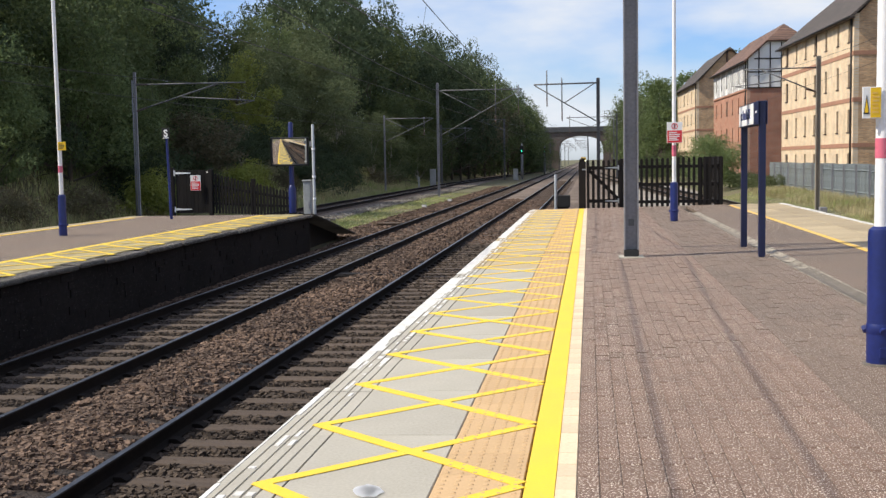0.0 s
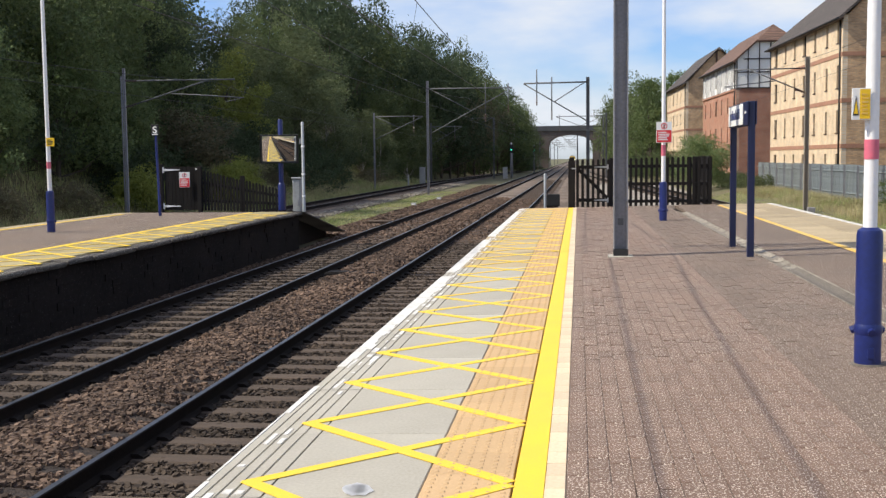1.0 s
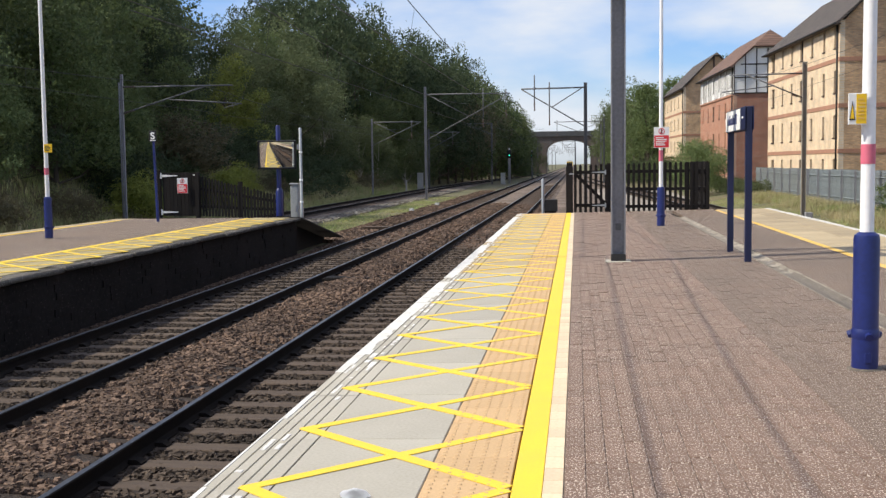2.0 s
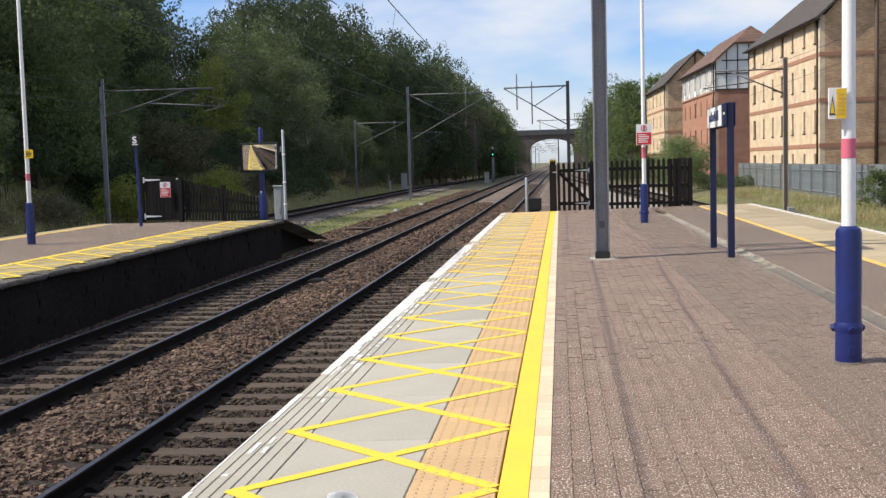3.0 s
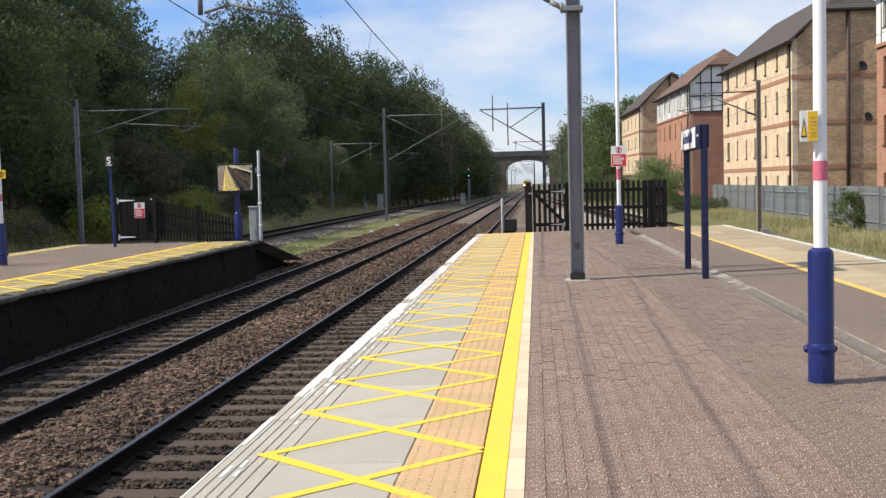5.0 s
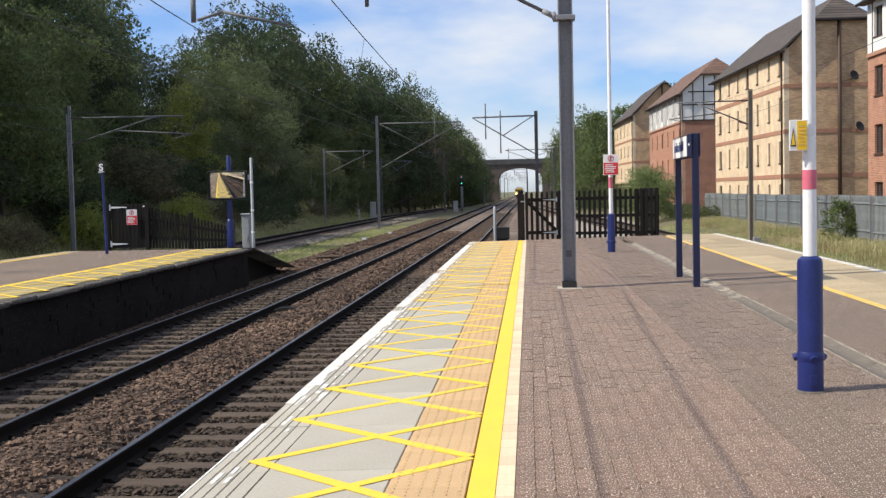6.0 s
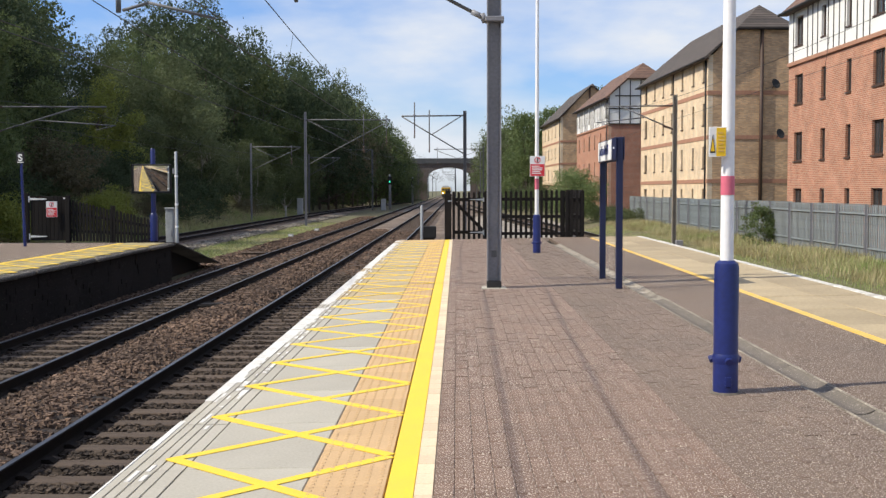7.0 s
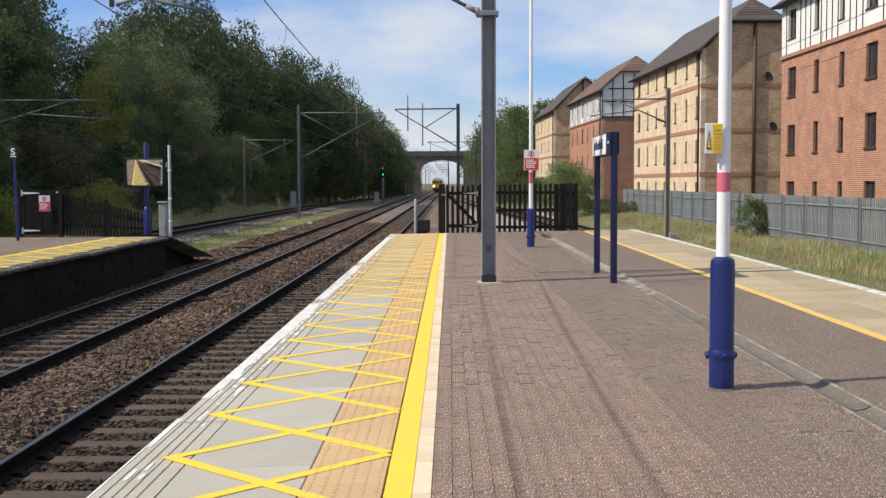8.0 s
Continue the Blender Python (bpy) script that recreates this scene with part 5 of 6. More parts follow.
def cantilever_mast(x, y, z0, top, reach, boom_z, strut_z, drops, label, w=0.2, base=True, material=M_BOOM):
    """A mast whose braced boom reaches over the tracks; drops: (x, top z, bottom z)."""
    t = thing("overhead_line_mast", pose(0, y, 0), label, "overhead line mast", "overhead line masts")
    h_section(x, 0, z0, top, w, parent=t, material=material)
    s = 1 if reach > x else -1
    part("boom", tube((x + s * w / 2, 0, boom_z), (reach, 0, boom_z - 0.03), 0.045, seg=8), M_BOOM, t, "galvanised boom tube")
    part("strut", tube((x + s * w / 2, 0, strut_z), (reach, 0, boom_z - 0.05), 0.035, seg=8), M_BOOM, t)
    mid = x + (reach - x) * 0.52
    zmid = strut_z + (boom_z - strut_z) * 0.5
    part("strut", tube((x + s * w * 0.8, 0, boom_z), (mid, 0, zmid), 0.03, seg=8), M_BOOM, t)
    for dx, a, c in drops:
        part("drop_tube", tube((dx, 0, a), (dx, 0, c + 0.55), 0.035, seg=8), M_BOOM, t)
        insulator((dx, 0, c + 0.55), (dx, 0, c), t, 0.06)
        part("clamp", box(dx - 0.06, dx + 0.06, -0.06, 0.06, boom_z - 0.07, boom_z + 0.07, 0.01), M_GREY, t)
    if base:
        part("foot_plate", box(x - w * 0.8, x + w * 0.8, -w * 0.8, w * 0.8, z0, z0 + 0.03), M_GREY, t)
    return t


# the mast on the platform
pm = thing("overhead_line_mast", pose(0, 16.92, 0), "grey steel overhead line mast standing on the platform", "overhead line mast", "overhead line masts")
h_section(0.58, 0, 0.0, 7.6, 0.205, parent=pm)
part("foot_paint", box(0.58 - 0.104, 0.58 + 0.104, -0.104, 0.104, 0.023, 0.12), M_BLACK, pm, "dark painted foot")
part("plinth", box(0.40, 0.76, -0.19, 0.19, -0.02, 0.022, 0.008), M_SLAB, pm)
part("number_plate", box(0.54, 0.62, -0.012, -0.0065, 0.46, 0.56), M_BOOM, pm)
part("boom", tube((0.48, 0, 7.05), (-5.6, 0, 7.05), 0.06, seg=10), M_BOOM, pm)
part("strut", tube((0.43, 0, 3.92), (-5.4, 0, 7.0), 0.026, seg=10), M_BOOM, pm, "slanting galvanised strut")
part("strut_socket", tube((0.42, 0, 3.93), (0.26, 0, 4.012), 0.040, seg=10), M_GREY, pm)
clamp = box(0.45, 0.72, -0.13, 0.13, 3.86, 3.93, 0.008)
tube((0.455, 0, 3.86), (0.40, 0, 3.98), 0.045, seg=8, bm=clamp)
part("clamp", clamp, M_GREY, pm)
part("registration_tube", tube((-5.05, 0, 4.42), (-2.25, 0, 4.36), 0.028, seg=10), M_GREY, pm, "horizontal registration tube")
part("drop_tube", tube((-2.28, 0, 4.16), (-2.28, 0, 7.0), 0.030, seg=10), M_BOOM, pm)
part("drop_tube", tube((-4.86, 0, 4.02), (-4.86, 0, 4.42), 0.038, seg=10), M_BOOM, pm)
for q in (-4.2, -3.6):
    part("hanger", tube((q, 0, 4.42), (q, 0, 4.50), 0.03, seg=8), M_BOOM, pm)
part("registration_arm", tube((-4.80, 0, 4.05), (-4.42, 0, 4.16), 0.024, seg=8), M_BOOM, pm)
part("registration_arm", tube((-4.42, 0, 4.16), (-3.45, 0, 3.93), 0.022, seg=8), M_BOOM, pm)

cantilever_mast(0.52, 66, -1.2, 6.1, -3.2, 5.82, 3.6, [(-2.44, 6.6, 4.5), (-1.57, 6.15, 3.65)], "grey overhead line mast with braced boom beyond the fence", 0.2)
cantilever_mast(-11.25, 83.3, -1.25, 7.28, -4.9, 6.7, 3.3, [(-6.9, 7.1, 4.2), (-5.2, 7.0, 4.9)], "tall grey overhead line mast between the tracks", 0.17, material=M_GREY)
cantilever_mast(-11.2, 148, -1.25, 6.9, -14.6, 6.85, 5.4, [(-14.0, 6.9, 4.9)], "far overhead line mast beside the loop", 0.22)
cantilever_mast(-17.7, 96, -1.2, 5.5, -13.4, 5.2, 3.2, [(-14.2, 5.3, 3.7)], "thin overhead line mast on the cutting side", 0.13, material=M_GREY)
cantilever_mast(-17.0, 128, -1.2, 5.6, -13.4, 5.2, 3.2, [(-14.2, 5.3, 3.7)], "thin overhead line mast on the cutting side", 0.2)
cantilever_mast(3.4, 140, -1.2, 7.0, -2.8, 6.6, 4.2, [(-2.4, 6.8, 4.6)], "far overhead line mast beside the line", 0.2)
for yy in (180, 214):
    m3 = thing("overhead_line_mast", pose(0, yy, 0), "slim far overhead line mast beside the line", "overhead line mast", "overhead line masts")
    h_section(3.9, 0, -1.25, 7.6, 0.2, parent=m3)
for yy in (262, 310, 360, 420, 490):
    cantilever_mast(-0.3, yy, -1.25, 7.0, -4.0, 6.5, 4.4, [(-3.2, 6.7, 4.7)], "distant overhead line mast beyond the bridge", 0.22)
    cantilever_mast(-9.2, yy + 4, -1.25, 7.0, -5.6, 6.5, 4.4, [(-6.2, 6.7, 4.7)], "distant overhead line mast beyond the bridge", 0.22)


def loop_mast(x, y, top, to, label, group_dir=1, z0=-1.1, w=0.19, material=M_BOOM, tz=0.0):
    """A single-track cantilever: top tube, slanting bracket and registration tube."""
    t = thing("overhead_line_mast", pose(0, y, 0), label, "overhead line mast", "overhead line masts")
    h_section(x, 0, z0, top, w, parent=t, material=material)
    s = 1 if to > x else -1
    a, c = x + s * w / 2, to
    z1, z2 = top - 0.50 + tz, top - 1.55 + tz
    part("top_tube", tube((a, 0, z1), (c, 0, z1 - 0.02), 0.03, seg=8), M_BOOM, t)
    insulator((a, 0, z1), (a + s * 0.5, 0, z1), t)
    part("bracket_tube", tube((a, 0, z2), (a + (c - a) * 0.75, 0, z1 - 0.04), 0.03, seg=8), M_BOOM, t)
    insulator((a, 0, z2), (a + s * 0.45, 0, z2 + 0.13), t)
    part("registration_tube", tube((a + (c - a) * 0.42, 0, z2 + 0.52), (c + s * 0.35, 0, z2 + 0.30), 0.025, seg=8), M_BOOM, t)
    part("steady_arm", tube((c + s * 0.3, 0, z2 + 0.30), (c - s * 0.4, 0, z2 + 0.14), 0.015, seg=6), M_BOOM, t)
    return t


lm = loop_mast(-18.08, 43.5, 5.2, -13.5, "grey mast with cantilever over the loop track", z0=-1.3, w=0.10, material=M_GREY)
part("tension_pole", tube((-18.24, 0.1, -1.3), (-18.24, 0.1, 4.9), 0.03, seg=8), M_GREY, lm)
m4 = loop_mast(9.9, 51.0, 5.72, 6.7, "grey-brown mast with cantilever over the bay track", z0=-1.2, material=M_MASTTAN)
part("foot_box", box(9.95, 10.25, -0.35, 0.0, -1.15, -0.85, 0.02), M_GREY, m4)


def contact_line(x, z_contact, z_mess, y0, y1, span, label, phase, r=0.010):
    """A contact wire with its catenary and droppers, sagging from mast to mast."""
    t = thing("overhead_wire", pose(0, 0, 0), label, "overhead wire", "overhead wires")
    y = phase
    while y < y1:
        n = 14
        mess, con = [], []
        for i in range(n + 1):
            k = i / n
            sag = 0.62 * (1 - (2 * k - 1) ** 2)
            mess.append((x + 0.06 * math.sin(3 * k), y + span * k, z_mess - sag))
            con.append((x + 0.18 * (2 * k - 1), y + span * k, z_contact))
        wire("catenary_wire", mess, r, M_WIRE, t)
        wire("contact_wire", con, r * 0.85, M_WIRE, t)
        for i in range(2, n, 2):
            wire("dropper", [mess[i], con[i]], 0.004, M_WIRE, t)
        y += span
    return t


contact_line(-3.38, 3.80, 5.0, -30, 300, 49.1, "overhead wires above the near track", -32.2)
contact_line(-6.45, 3.80, 5.0, -30, 300, 49.1, "overhead wires above the far track", -32.2)
contact_line(-14.4, 3.6, 4.6, 0, 200, 52.5, "overhead wires above the loop track", -9.0)
contact_line(7.0, 3.7, 4.9, 0, 60, 51.0, "overhead wires above the bay track", 0.0, 0.005)


# ---- timber fences ----
def paling_mesh(h, w=0.078, d=0.022):
    bm = prism([(-w / 2, 0), (-w / 2, h - 0.05), (-w / 4, h - 0.01), (0, h), (w / 4, h - 0.01), (w / 2, h - 0.05), (w / 2, 0)], -d / 2, d / 2)
    me = bpy.data.meshes.new("paling")
    bm.to_mesh(me)
    bm.free()
    me.materials.append(M_DARKWOOD)
    return me


PAL = paling_mesh(1.40)


def near_fence():
    f = thing("paling_fence", pose(0, END_Y + 0.14, 0), "black timber paling fence across the platform end", "fence")
    r = random.Random(6)
    for z in (0.16, 0.66, 1.17):
        part("rail", box(0.98, 3.74, 0.012, 0.075, z - 0.045, z + 0.045, 0.004), M_DARKWOOD, f)
    x = 1.03
    while x < 3.72:
        piece("paling", PAL, f, pose(x, 0, slope_z(x) - 0.01 + r.uniform(-0.012, 0.012), 0, r.uniform(-0.5, 0.5), 0))
        x += 0.149
    for px in (0.93, 3.72):
        part("post", box(px - 0.06, px + 0.06, 0.01, 0.13, -0.3, 1.42, 0.008), M_DARKWOOD, f)
    s = thing("paling_fence", pose(3.70, END_Y + 0.2, 0, 0, 0, 90), "black timber paling fence running back from the platform end", "fence")
    for z in (0.16, 0.66, 1.17):
        part("rail", box(0.0, 4.2, 0.012, 0.075, z - 0.045, z + 0.045, 0.004), M_DARKWOOD, s)
    x = 0.06
    while x < 4.2:
        piece("paling", PAL, s, pose(x, 0, 0.03 + r.uniform(-0.012, 0.012)))
        x += 0.149
    for px in (2.1, 4.15):
        part("post", box(px - 0.06, px + 0.06, 0.076, 0.19, -1.3, 1.42, 0.008), M_DARKWOOD, s)
    g = thing("timber_gate", pose(0, END_Y + 0.14, 0), "black timber gate with grey strap hinges", "gate")
    part("gate_post", box(-0.32, -0.12, -0.02, 0.16, -0.3, 1.34, 0.01), M_DARKWOOD, g)
    part("post_cap", box(-0.30, -0.14, 0.0, 0.14, 1.34, 1.43, 0.01), M_DARKWOOD, g)
    for z in (0.20, 1.16):
        part("gate_rail", box(-0.09, 0.86, 0.012, 0.065, z - 0.05, z + 0.05, 0.004), M_DARKWOOD, g)
    bm = box(0, math.hypot(0.9, 0.9), 0.012, 0.06, -0.045, 0.045, m=pose(-0.05, 0, 1.12, 0, 45, 0))
    part("brace", bm, M_DARKWOOD, g)
    x = -0.05
    while x < 0.87:
        piece("paling", PAL, g, pose(x, 0, r.uniform(-0.012, 0.012)))
        x += 0.149
    for z in (0.20, 1.16):
        part("strap_hinge", prism([(0.42, z - 0.008), (0.80, z - 0.03), (0.80, z + 0.03), (0.42, z + 0.008)], -0.024, -0.014), M_GALV, g, "grey steel strap hinge")
        part("hinge_plate", box(0.80, 0.84, -0.03, -0.014, z - 0.07, z + 0.07), M_GALV, g)
    part("latch", box(-0.22, -0.10, -0.035, -0.022, 1.10, 1.14), M_GALV, g)


near_fence()


def far_fence():
    f = thing("paling_fence", pose(0, 0, 0), "dark timber paling fence at the far platform end", "fence")
    r = random.Random(16)
    n = 25
    for i in range(n):
        k = i / (n - 1)
        x, y = -11.5 + 2.55 * k, 33.6 - 0.4 * k
        z = -0.05 - 0.05 * k
        h = 1.25 - 0.55 * k
        me = paling_mesh(h + r.uniform(-0.02, 0.02), 0.072)
        piece("paling", me, f, pose(x, y, z))
    for zz in (0.25, 0.8):
        part("rail", tube((-11.5, 33.66, zz), (-8.95, 33.26, zz - 0.42 if zz > 0.5 else zz - 0.1), 0.04, seg=6), M_DARKWOOD, f)
    for x, h in ((-11.55, 1.3), (-10.2, 1.0), (-8.92, 0.72)):
        part("post", box(x - 0.06, x + 0.06, 33.5, 33.62, -0.3, h, 0.008), M_DARKWOOD, f)
    g = thing("timber_gate", pose(-12.78, 33.7, -0.04), "dark closed timber gate with white strap hinges", "gate")
    for i in range(10):
        part("gate_board", box(0.06 + 0.118 * i, 0.06 + 0.118 * i + 0.11, 0, 0.03, 0, 1.33 + r.uniform(-0.01, 0.01), 0.004), M_DARKWOOD, g)
    for z in (0.12, 1.24):
        part("strap_hinge", prism([(0.05, z - 0.035), (0.55, z - 0.012), (0.55, z + 0.012), (0.05, z + 0.035)], -0.014, -0.004), M_SIGN_W, g, "white strap hinge")
        part("hinge_plate", box(0.0, 0.04, -0.02, -0.004, z - 0.09, z + 0.09), M_SIGN_W, g)
    part("latch", box(1.05, 1.22, -0.02, -0.004, 1.24, 1.28), M_SIGN_W, g)
    part("gate_post", box(-0.12, 0.0, -0.03, 0.1, -0.3, 1.42, 0.01), M_DARKWOOD, g)


far_fence()
plate_sign("no_trespass_sign", -12.05, 33.6, 0.66, 0.33, 0.47, "red and white no-trespassing sign on the dark gate", "sign")

# ---- far platform furniture ----
sp = thing("s_board_post", pose(-11.45, 30.0, -0.03, 0, -1.4, 0), "blue post with a small black S board", "sign")
part("post", lathe([(0.042, 0.0), (0.042, 0.6), (0.036, 0.62), (0.036, 2.28)], 12), M_BLUE, sp)
part("board", box(-0.11, 0.11, -0.05, -0.035, 2.20, 2.50, 0.006), M_BLACK, sp, "black board")
cu = bpy.data.curves.new("letter", "FONT")
cu.body, cu.size, cu.extrude, cu.align_x = "S", 0.26, 0.003, "CENTER"
cu.offset = 0.008
cu.materials.append(M_SIGN_W)
le = new("letter", cu)
le.parent = sp
le.matrix_basis = pose(0, -0.055, 2.265, 90, 0, 0)
part("small_writing", box(-0.08, 0.08, -0.054, -0.0505, 2.215, 2.24), M_SIGN_W, sp)


def mirror():
    s = thing("platform_mirror", pose(-8.83, 33.0, -0.03), "rectangular convex mirror on a blue post", "mirror")
    part("post", lathe([(0.11, 0.0), (0.11, 0.72), (0.085, 0.80), (0.07, 0.82), (0.07, 2.66), (0.05, 2.70)], 16), M_BLUE, s, "blue steel post")
    m = new("mirror_box")
    m.parent = s
    m.matrix_basis = pose(0, -0.17, 1.82, 7.0, 0, 12.5)
    fr = bmesh.new()
    for x0, x1, z0, z1 in ((-0.56, -0.52, -0.42, 0.42), (0.52, 0.56, -0.42, 0.42), (-0.52, 0.52, -0.42, -0.385), (-0.52, 0.52, 0.385, 0.42)):
        box(x0, x1, -0.06, 0.06, z0, z1, bm=fr)
    box(-0.52, 0.52, 0.03, 0.06, -0.385, 0.385, bm=fr)
    part("frame", fr, M_BLACK, m, "black frame")
    bm = bmesh.new()
    nx, nz = 20, 14
    g = [[bm.verts.new((-0.52 + 1.04 * i / nx, -0.03 + 0.07 * ((2 * i / nx - 1) ** 2 * 0.55 + (2 * j / nz - 1) ** 2 * 0.3), -0.385 + 0.77 * j / nz)) for i in range(nx + 1)] for j in range(nz + 1)]
    for j in range(nz):
        for i in range(nx):
            f = bm.faces.new((g[j][i], g[j][i + 1], g[j + 1][i + 1], g[j + 1][i]))
            f.smooth = True
    part("mirror_face", bm, M_MIRROR, m, "curved mirror glass")
    part("bracket", box(-0.06, 0.06, 0.06, 0.12, -0.25, 0.25), M_BLUE, m)


mirror()
gp = thing("grey_post", pose(-7.9, 32.0, -0.03), "slim galvanised post at the platform end", "post")
part("pole", lathe([(0.05, 0.0), (0.05, 0.3), (0.042, 0.32), (0.042, 2.56), (0.03, 2.58)], 12), M_GALV, gp)
for z in (0.42, 1.05, 1.85):
    part("pole_band", lathe([(0.052, z), (0.052, z + 0.06)], 12), M_SIGN_W, gp)
part("side_bracket", box(-0.10, -0.042, -0.03, 0.03, 1.95, 2.1, 0.005), M_GREY, gp)


def cabinet(x, y, z, w, d, h, label, material=M_CABINET):
    c = thing("equipment_cabinet", pose(x, y, z), label, "equipment cabinet", "lineside cabinets")
    part("body", box(-w / 2, w / 2, -d / 2, d / 2, 0, h, 0.01), material, c)
    part("door", box(-w / 2 + 0.03, w / 2 - 0.03, -d / 2 - 0.015, -d / 2 - 0.001, 0.12, h - 0.06, 0.004), material, c)
    part("roof", box(-w / 2 - 0.03, w / 2 + 0.03, -d / 2 - 0.04, d / 2 + 0.03, h, h + 0.05, 0.01), material, c)
    part("plinth", box(-w / 2 - 0.02, w / 2 + 0.02, -d / 2 - 0.02, d / 2 + 0.02, -0.4, 0.0), M_SLAB, c)
    part("handle", box(w / 2 - 0.09, w / 2 - 0.06, -d / 2 - 0.035, -d / 2 - 0.016, h * 0.45, h * 0.58), M_GREY, c)
    return c


cabinet(-9.12, 36.0, -0.75, 0.26, 0.26, 1.60, "tall grey equipment cabinet behind the mirror")
cabinet(-16.9, 120, -1.2, 0.6, 0.5, 1.75, "pale lineside equipment cabinet by the loop")
cabinet(-9.6, 146, -1.25, 0.6, 0.5, 1.5, "pale lineside equipment cabinet by the signal")
cabinet(-8.0, 44.5, -1.25, 0.95, 0.4, 0.2, "low grey-brown cable box in the grass", M_SLEEPER)
cabinet(-16.6, 108, -1.2, 0.14, 0.14, 1.1, "thin pale lineside marker post")
for x, y in ((-9.2, 62), (-8.9, 71)):
    mk = thing("track_marker", pose(x, y, -1.22), "small white marker block in the grass", "marker")
    part("block", box(-0.14, 0.14, -0.1, 0.1, 0, 0.24, 0.02), M_CABINET, mk)
    part("plate", box(-0.10, 0.10, -0.112, -0.101, 0.08, 0.20), M_SIGN_W, mk)
cv = thing("cable_cover", pose(-4.98, 24.6, RAIL_Z - 0.10), "dark flat cover board between the tracks", "cover board")
part("board", box(-0.55, 0.55, -0.32, 0.32, -0.02, 0.035, 0.008), M_DARKWOOD, cv)
part("rib", box(-0.5, 0.5, -0.30, -0.24, 0.035, 0.055), M_DARKWOOD, cv)
bb = thing("black_box", pose(-0.84, 34.6, 0), "black equipment box on a stand past the platform end", "equipment box")
part("body", box(-0.25, 0.25, -0.15, 0.15, -0.02, 0.34, 0.015), M_BLACK, bb)
part("stand", box(-0.2, 0.2, -0.1, 0.1, -1.25, -0.02), M_BLACK, bb)
mp = thing("marker_post", pose(-1.02, 34.2, -1.2), "slim grey marker post beyond the platform end", "post")
part("pole", lathe([(0.045, 0.0), (0.045, 2.15), (0.03, 2.18)], 10), M_GALV, mp)
part("foot", box(-0.1, 0.1, -0.1, 0.1, -0.1, 0.05), M_SLAB, mp)


def signal(x, y, z, head_z, label):
    s = thing("railway_signal", pose(x, y, z), label, "railway signal", "railway signals")
    part("pole", tube((0, 0, 0), (0, 0, head_z + 1.0), 0.09, seg=8), M_GREY, s)
    part("backboard", box(-0.24, 0.24, -0.16, -0.10, head_z - 0.4, head_z + 0.7, 0.03), M_BLACK, s)
    part("lamp", tube((0, -0.20, head_z), (0, -0.161, head_z), 0.10, seg=12), M_GREEN_LAMP, s, "lit green aspect")
    part("hood", tube((0, -0.40, head_z + 0.17), (0, -0.161, head_z + 0.17), 0.05, seg=8), M_BLACK, s)
    part("ladder", box(-0.18, 0.18, 0.12, 0.15, 0.2, head_z), M_GREY, s)


signal(-9.0, 150, -1.25, 3.85, "colour-light signal showing green by the far track")
signal(-7.95, 200, -1.25, 4.1, "distant colour-light signal showing green near the bridge")

# ---- bay side: ramp end, palisade fence ----
rp = thing("platform_ramp", pose(0, 0, 0, 0, -TILT, 0), "pale concrete ramp at the bay platform end", "ramp", kind="structure")
part("ramp_slab", prism([(END_Y, -1.3), (END_Y, -0.01), (END_Y + 7, -1.05), (END_Y + 7, -1.3)], 3.95, 5.3, "x"), M_OLDSLAB, rp)
part("ramp_edge", prism([(END_Y, -1.3), (END_Y, 0.0), (END_Y + 7, -1.03), (END_Y + 7, -1.3)], 5.302, 5.42, "x"), M_BAYEDGE, rp)
part("ramp_mark", box(4.3, 4.75, 0.5, 0.9, 0, 0.02, m=pose(0, END_Y, -0.0, -8.5, 0, 0)), M_YELLOW, rp)

PALE = None


def palisade():
    bm = prism([(-0.034, 0.05), (-0.034, 1.72), (-0.017, 1.80), (-0.006, 1.76), (0.006, 1.76), (0.017, 1.80), (0.034, 1.72), (0.034, 0.05)], -0.03, 0.0)
    me = bpy.data.meshes.new("pale")
    bm.to_mesh(me)
    bm.free()
    me.materials.append(M_PALISADE)
    pbm = bmesh.new()
    box(-0.05, 0.05, 0.0, 0.012, -0.2, 1.78, bm=pbm)
    box(-0.006, 0.006, 0.012, 0.09, -0.2, 1.78, bm=pbm)
    post = bpy.data.meshes.new("post")
    pbm.to_mesh(post)
    pbm.free()
    post.materials.append(M_GREY)
    rbm = box(0, 2.75, 0.002, 0.045, -0.022, 0.022)
    rail = bpy.data.meshes.new("rail")
    rbm.to_mesh(rail)
    rbm.free()
    rail.materials.append(M_PALISADE)
    r = random.Random(44)
    for i in range(27):
        y = 12.0 + 2.75 * i
        zb = ground_z(13.4, y) + 0.0
        f = thing("palisade_fence", pose(13.4, y, zb + r.uniform(-0.02, 0.02), 0, 0, 90), "grey steel palisade fence panel behind rough grass", "fence", "palisade fence panels")
        piece("post", post, f, pose(0, 0.05, 0))
        for z in (0.38, 1.48):
            piece("rail", rail, f, pose(0, 0, z))
        for k in range(18):
            piece("pale", me, f, pose(0.075 + k * 0.153, 0.0, 0.0, 0, r.uniform(-0.6, 0.6), 0))


palisade()

# a splash of white paint on the slabs
sb = bmesh.new()
r = random.Random(3)
ring = [sb.verts.new(((0.055 + 0.02 * r.random()) * math.cos(6.2832 * i / 14), (0.085 + 0.03 * r.random()) * math.sin(6.2832 * i / 14), 0.0)) for i in range(14)]
f = sb.faces.new(ring)
bmesh.ops.solidify(sb, geom=[f], thickness=0.0015)
sp2 = part("paint_splash", sb, M_WPAINT, near, "white splash on the slab")
sp2.matrix_basis = pose(-0.99, 5.55, 0.0035, 0, 0, 20)


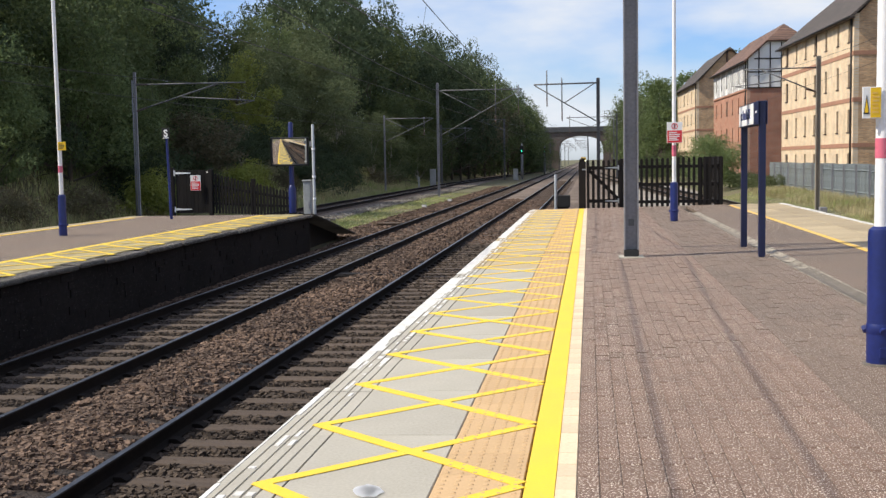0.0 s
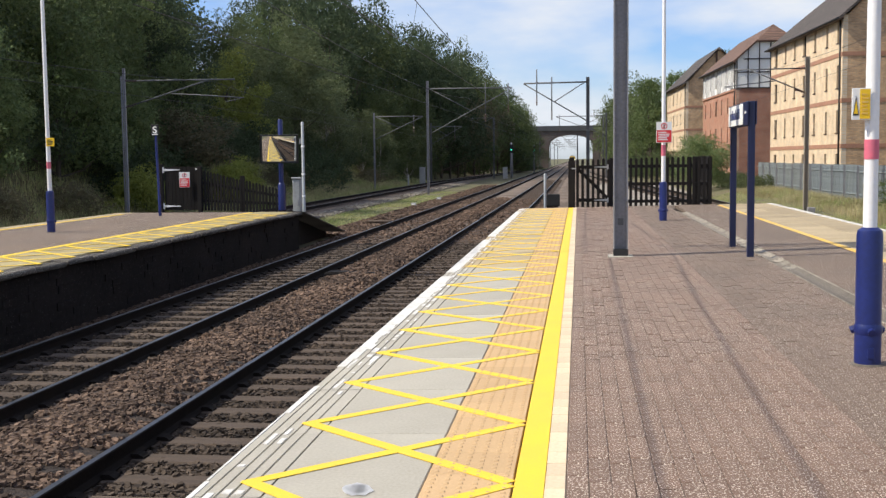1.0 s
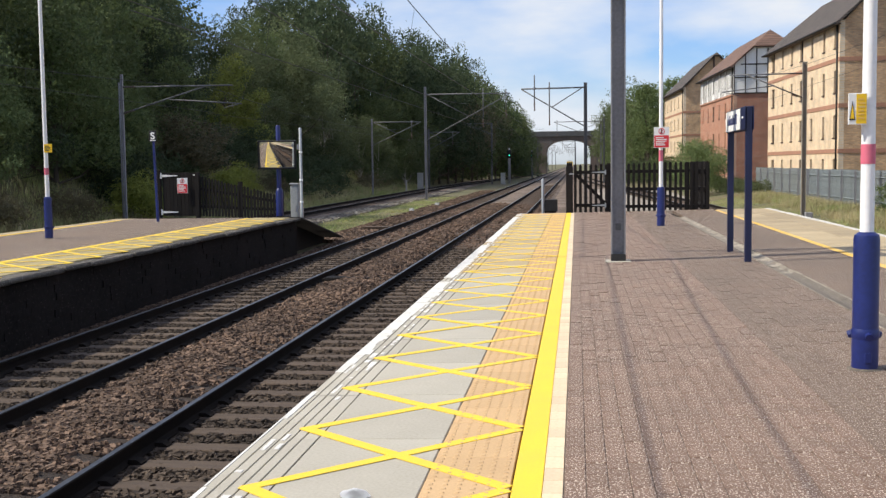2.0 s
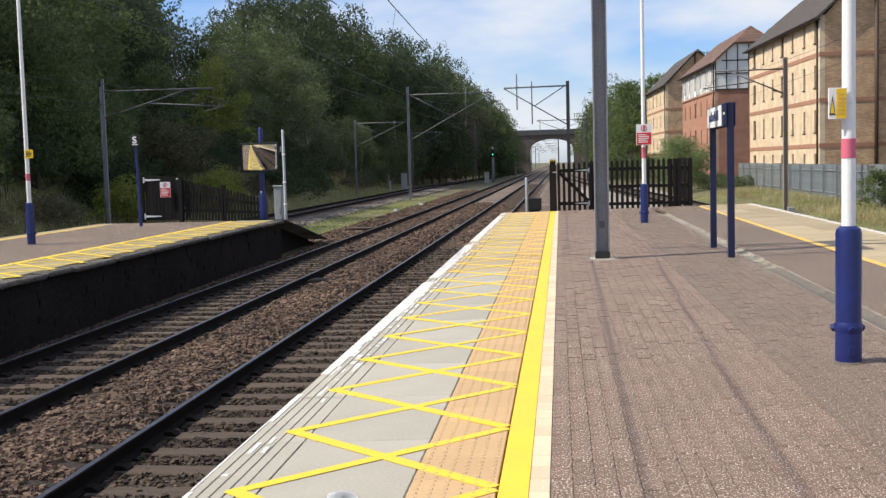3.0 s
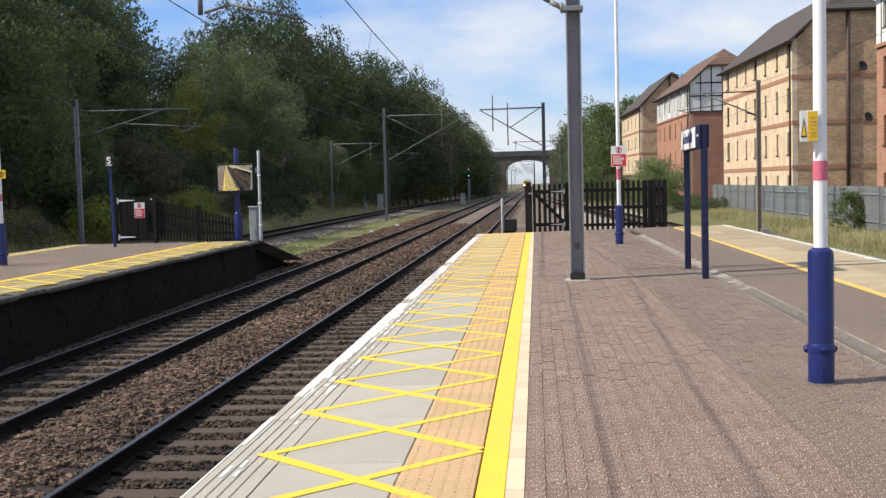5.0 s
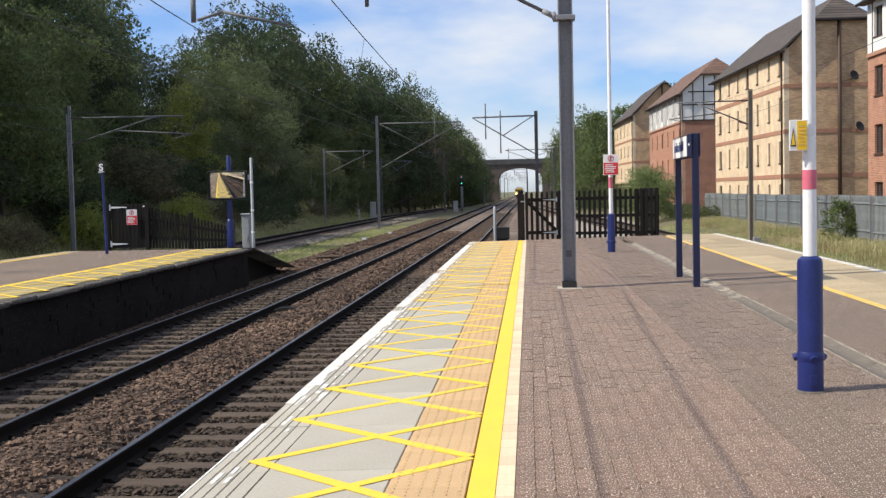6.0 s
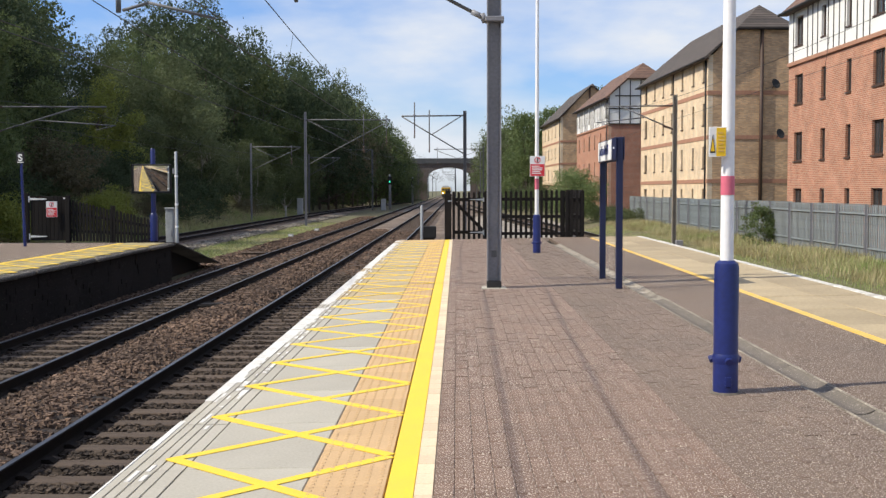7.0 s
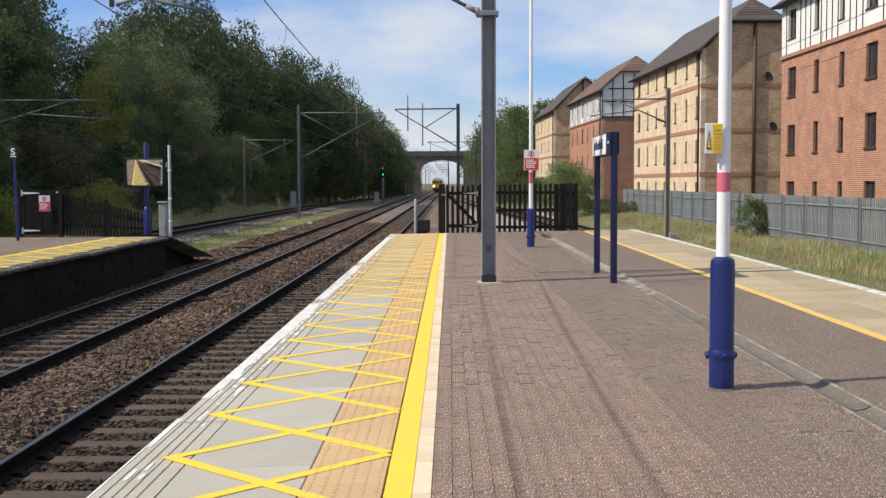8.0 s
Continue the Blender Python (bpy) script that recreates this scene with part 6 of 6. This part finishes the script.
# ---- the train ----
def coach(parent_name, y0, length, front, label):
    c = thing(parent_name, pose(0, 0, 0), label, "train", "train coaches")
    w = 1.40
    side = [(-w + 0.10, 0.95), (-w, 1.25), (-w, 2.7), (-w + 0.10, 3.15), (-w + 0.45, 3.55), (-0.5, 3.72), (0.5, 3.72), (w - 0.45, 3.55), (w - 0.10, 3.15), (w, 2.7), (w, 1.25), (w - 0.10, 0.95)]
    part("body", prism(side, y0 + (0.35 if front else 0), y0 + length), M_TRAIN_W, c, "pale grey coach body")
    part("underframe", box(-1.2, 1.2, y0 + 0.6, y0 + length - 0.4, 0.35, 0.94), M_TRAIN_D, c)
    for yy in (y0 + 3, y0 + length - 3):
        for k in (-1.2, 1.2):
            part("wheelset", tube((-0.8, yy + k, 0.42), (0.8, yy + k, 0.42), 0.42, seg=14), M_TRAIN_D, c)
    for s in (-1, 1):
        part("window_band", box(s * (w - 0.01) - 0.012, s * (w - 0.01) + 0.012, y0 + 2, y0 + length - 1.5, 1.85, 2.6), M_GLASS, c)
    if front:
        part("cab_front", prism([(a * 0.985, z) for a, z in side[:4]] + [(a * 0.985, z) for a, z in side[-4:]], y0, y0 + 0.349), M_TRAIN_Y, c, "bright yellow cab front")
        part("roof_dome", prism([(-w + 0.12, 3.151), (-w + 0.47, 3.52), (-0.5, 3.68), (0.5, 3.68), (w - 0.47, 3.52), (w - 0.12, 3.151)], y0 + 0.03, y0 + 0.349), M_TRAIN_W, c, "pale roof dome")
        for x0, x1 in ((-1.16, -0.44), (-0.32, 0.32), (0.44, 1.16)):
            part("windscreen", box(x0, x1, y0 - 0.03, y0 - 0.001, 2.25, 2.82, 0.006), M_GLASS, c)
        for s in (-1, 1):
            part("headlight", tube((s * 0.95, y0 - 0.05, 1.55), (s * 0.95, y0 - 0.001, 1.55), 0.19, seg=12), M_HEADLIGHT, c, "lit headlight")
            part("buffer_beam", box(s * 0.75 - 0.5, s * 0.75 + 0.5, y0 - 0.05, y0 - 0.001, 0.96, 1.2), M_TRAIN_D, c)
        part("coupler", tube((0, y0 - 0.4, 0.95), (0, y0 + 0.61, 0.95), 0.14, seg=10), M_TRAIN_D, c)
        part("snow_plough", box(-1.2, 1.2, y0 - 0.02, y0 + 0.3, 0.25, 0.92), M_TRAIN_D, c)
        part("corridor_door", box(-0.38, 0.38, y0 - 0.012, y0 - 0.0005, 1.25, 2.1), M_TRAIN_Y, c)
    return c


COACHES = [coach("train_coach", 20.4 * i, 20.0, i == 0, "yellow-fronted electric train coach with lit headlights" if i == 0 else "pale electric train coach behind the leading one") for i in range(4)]


paving()


def motions():
    # the train comes on steadily along the near track
    for c in COACHES:
        walk(c, [(t, pose(NEAR_X, 288.0 + 39.0 * (8.0 - t), RAIL_Z)) for t in (0, 1, 2, 3, 4, 5, 6, 7, 8)])


motions()
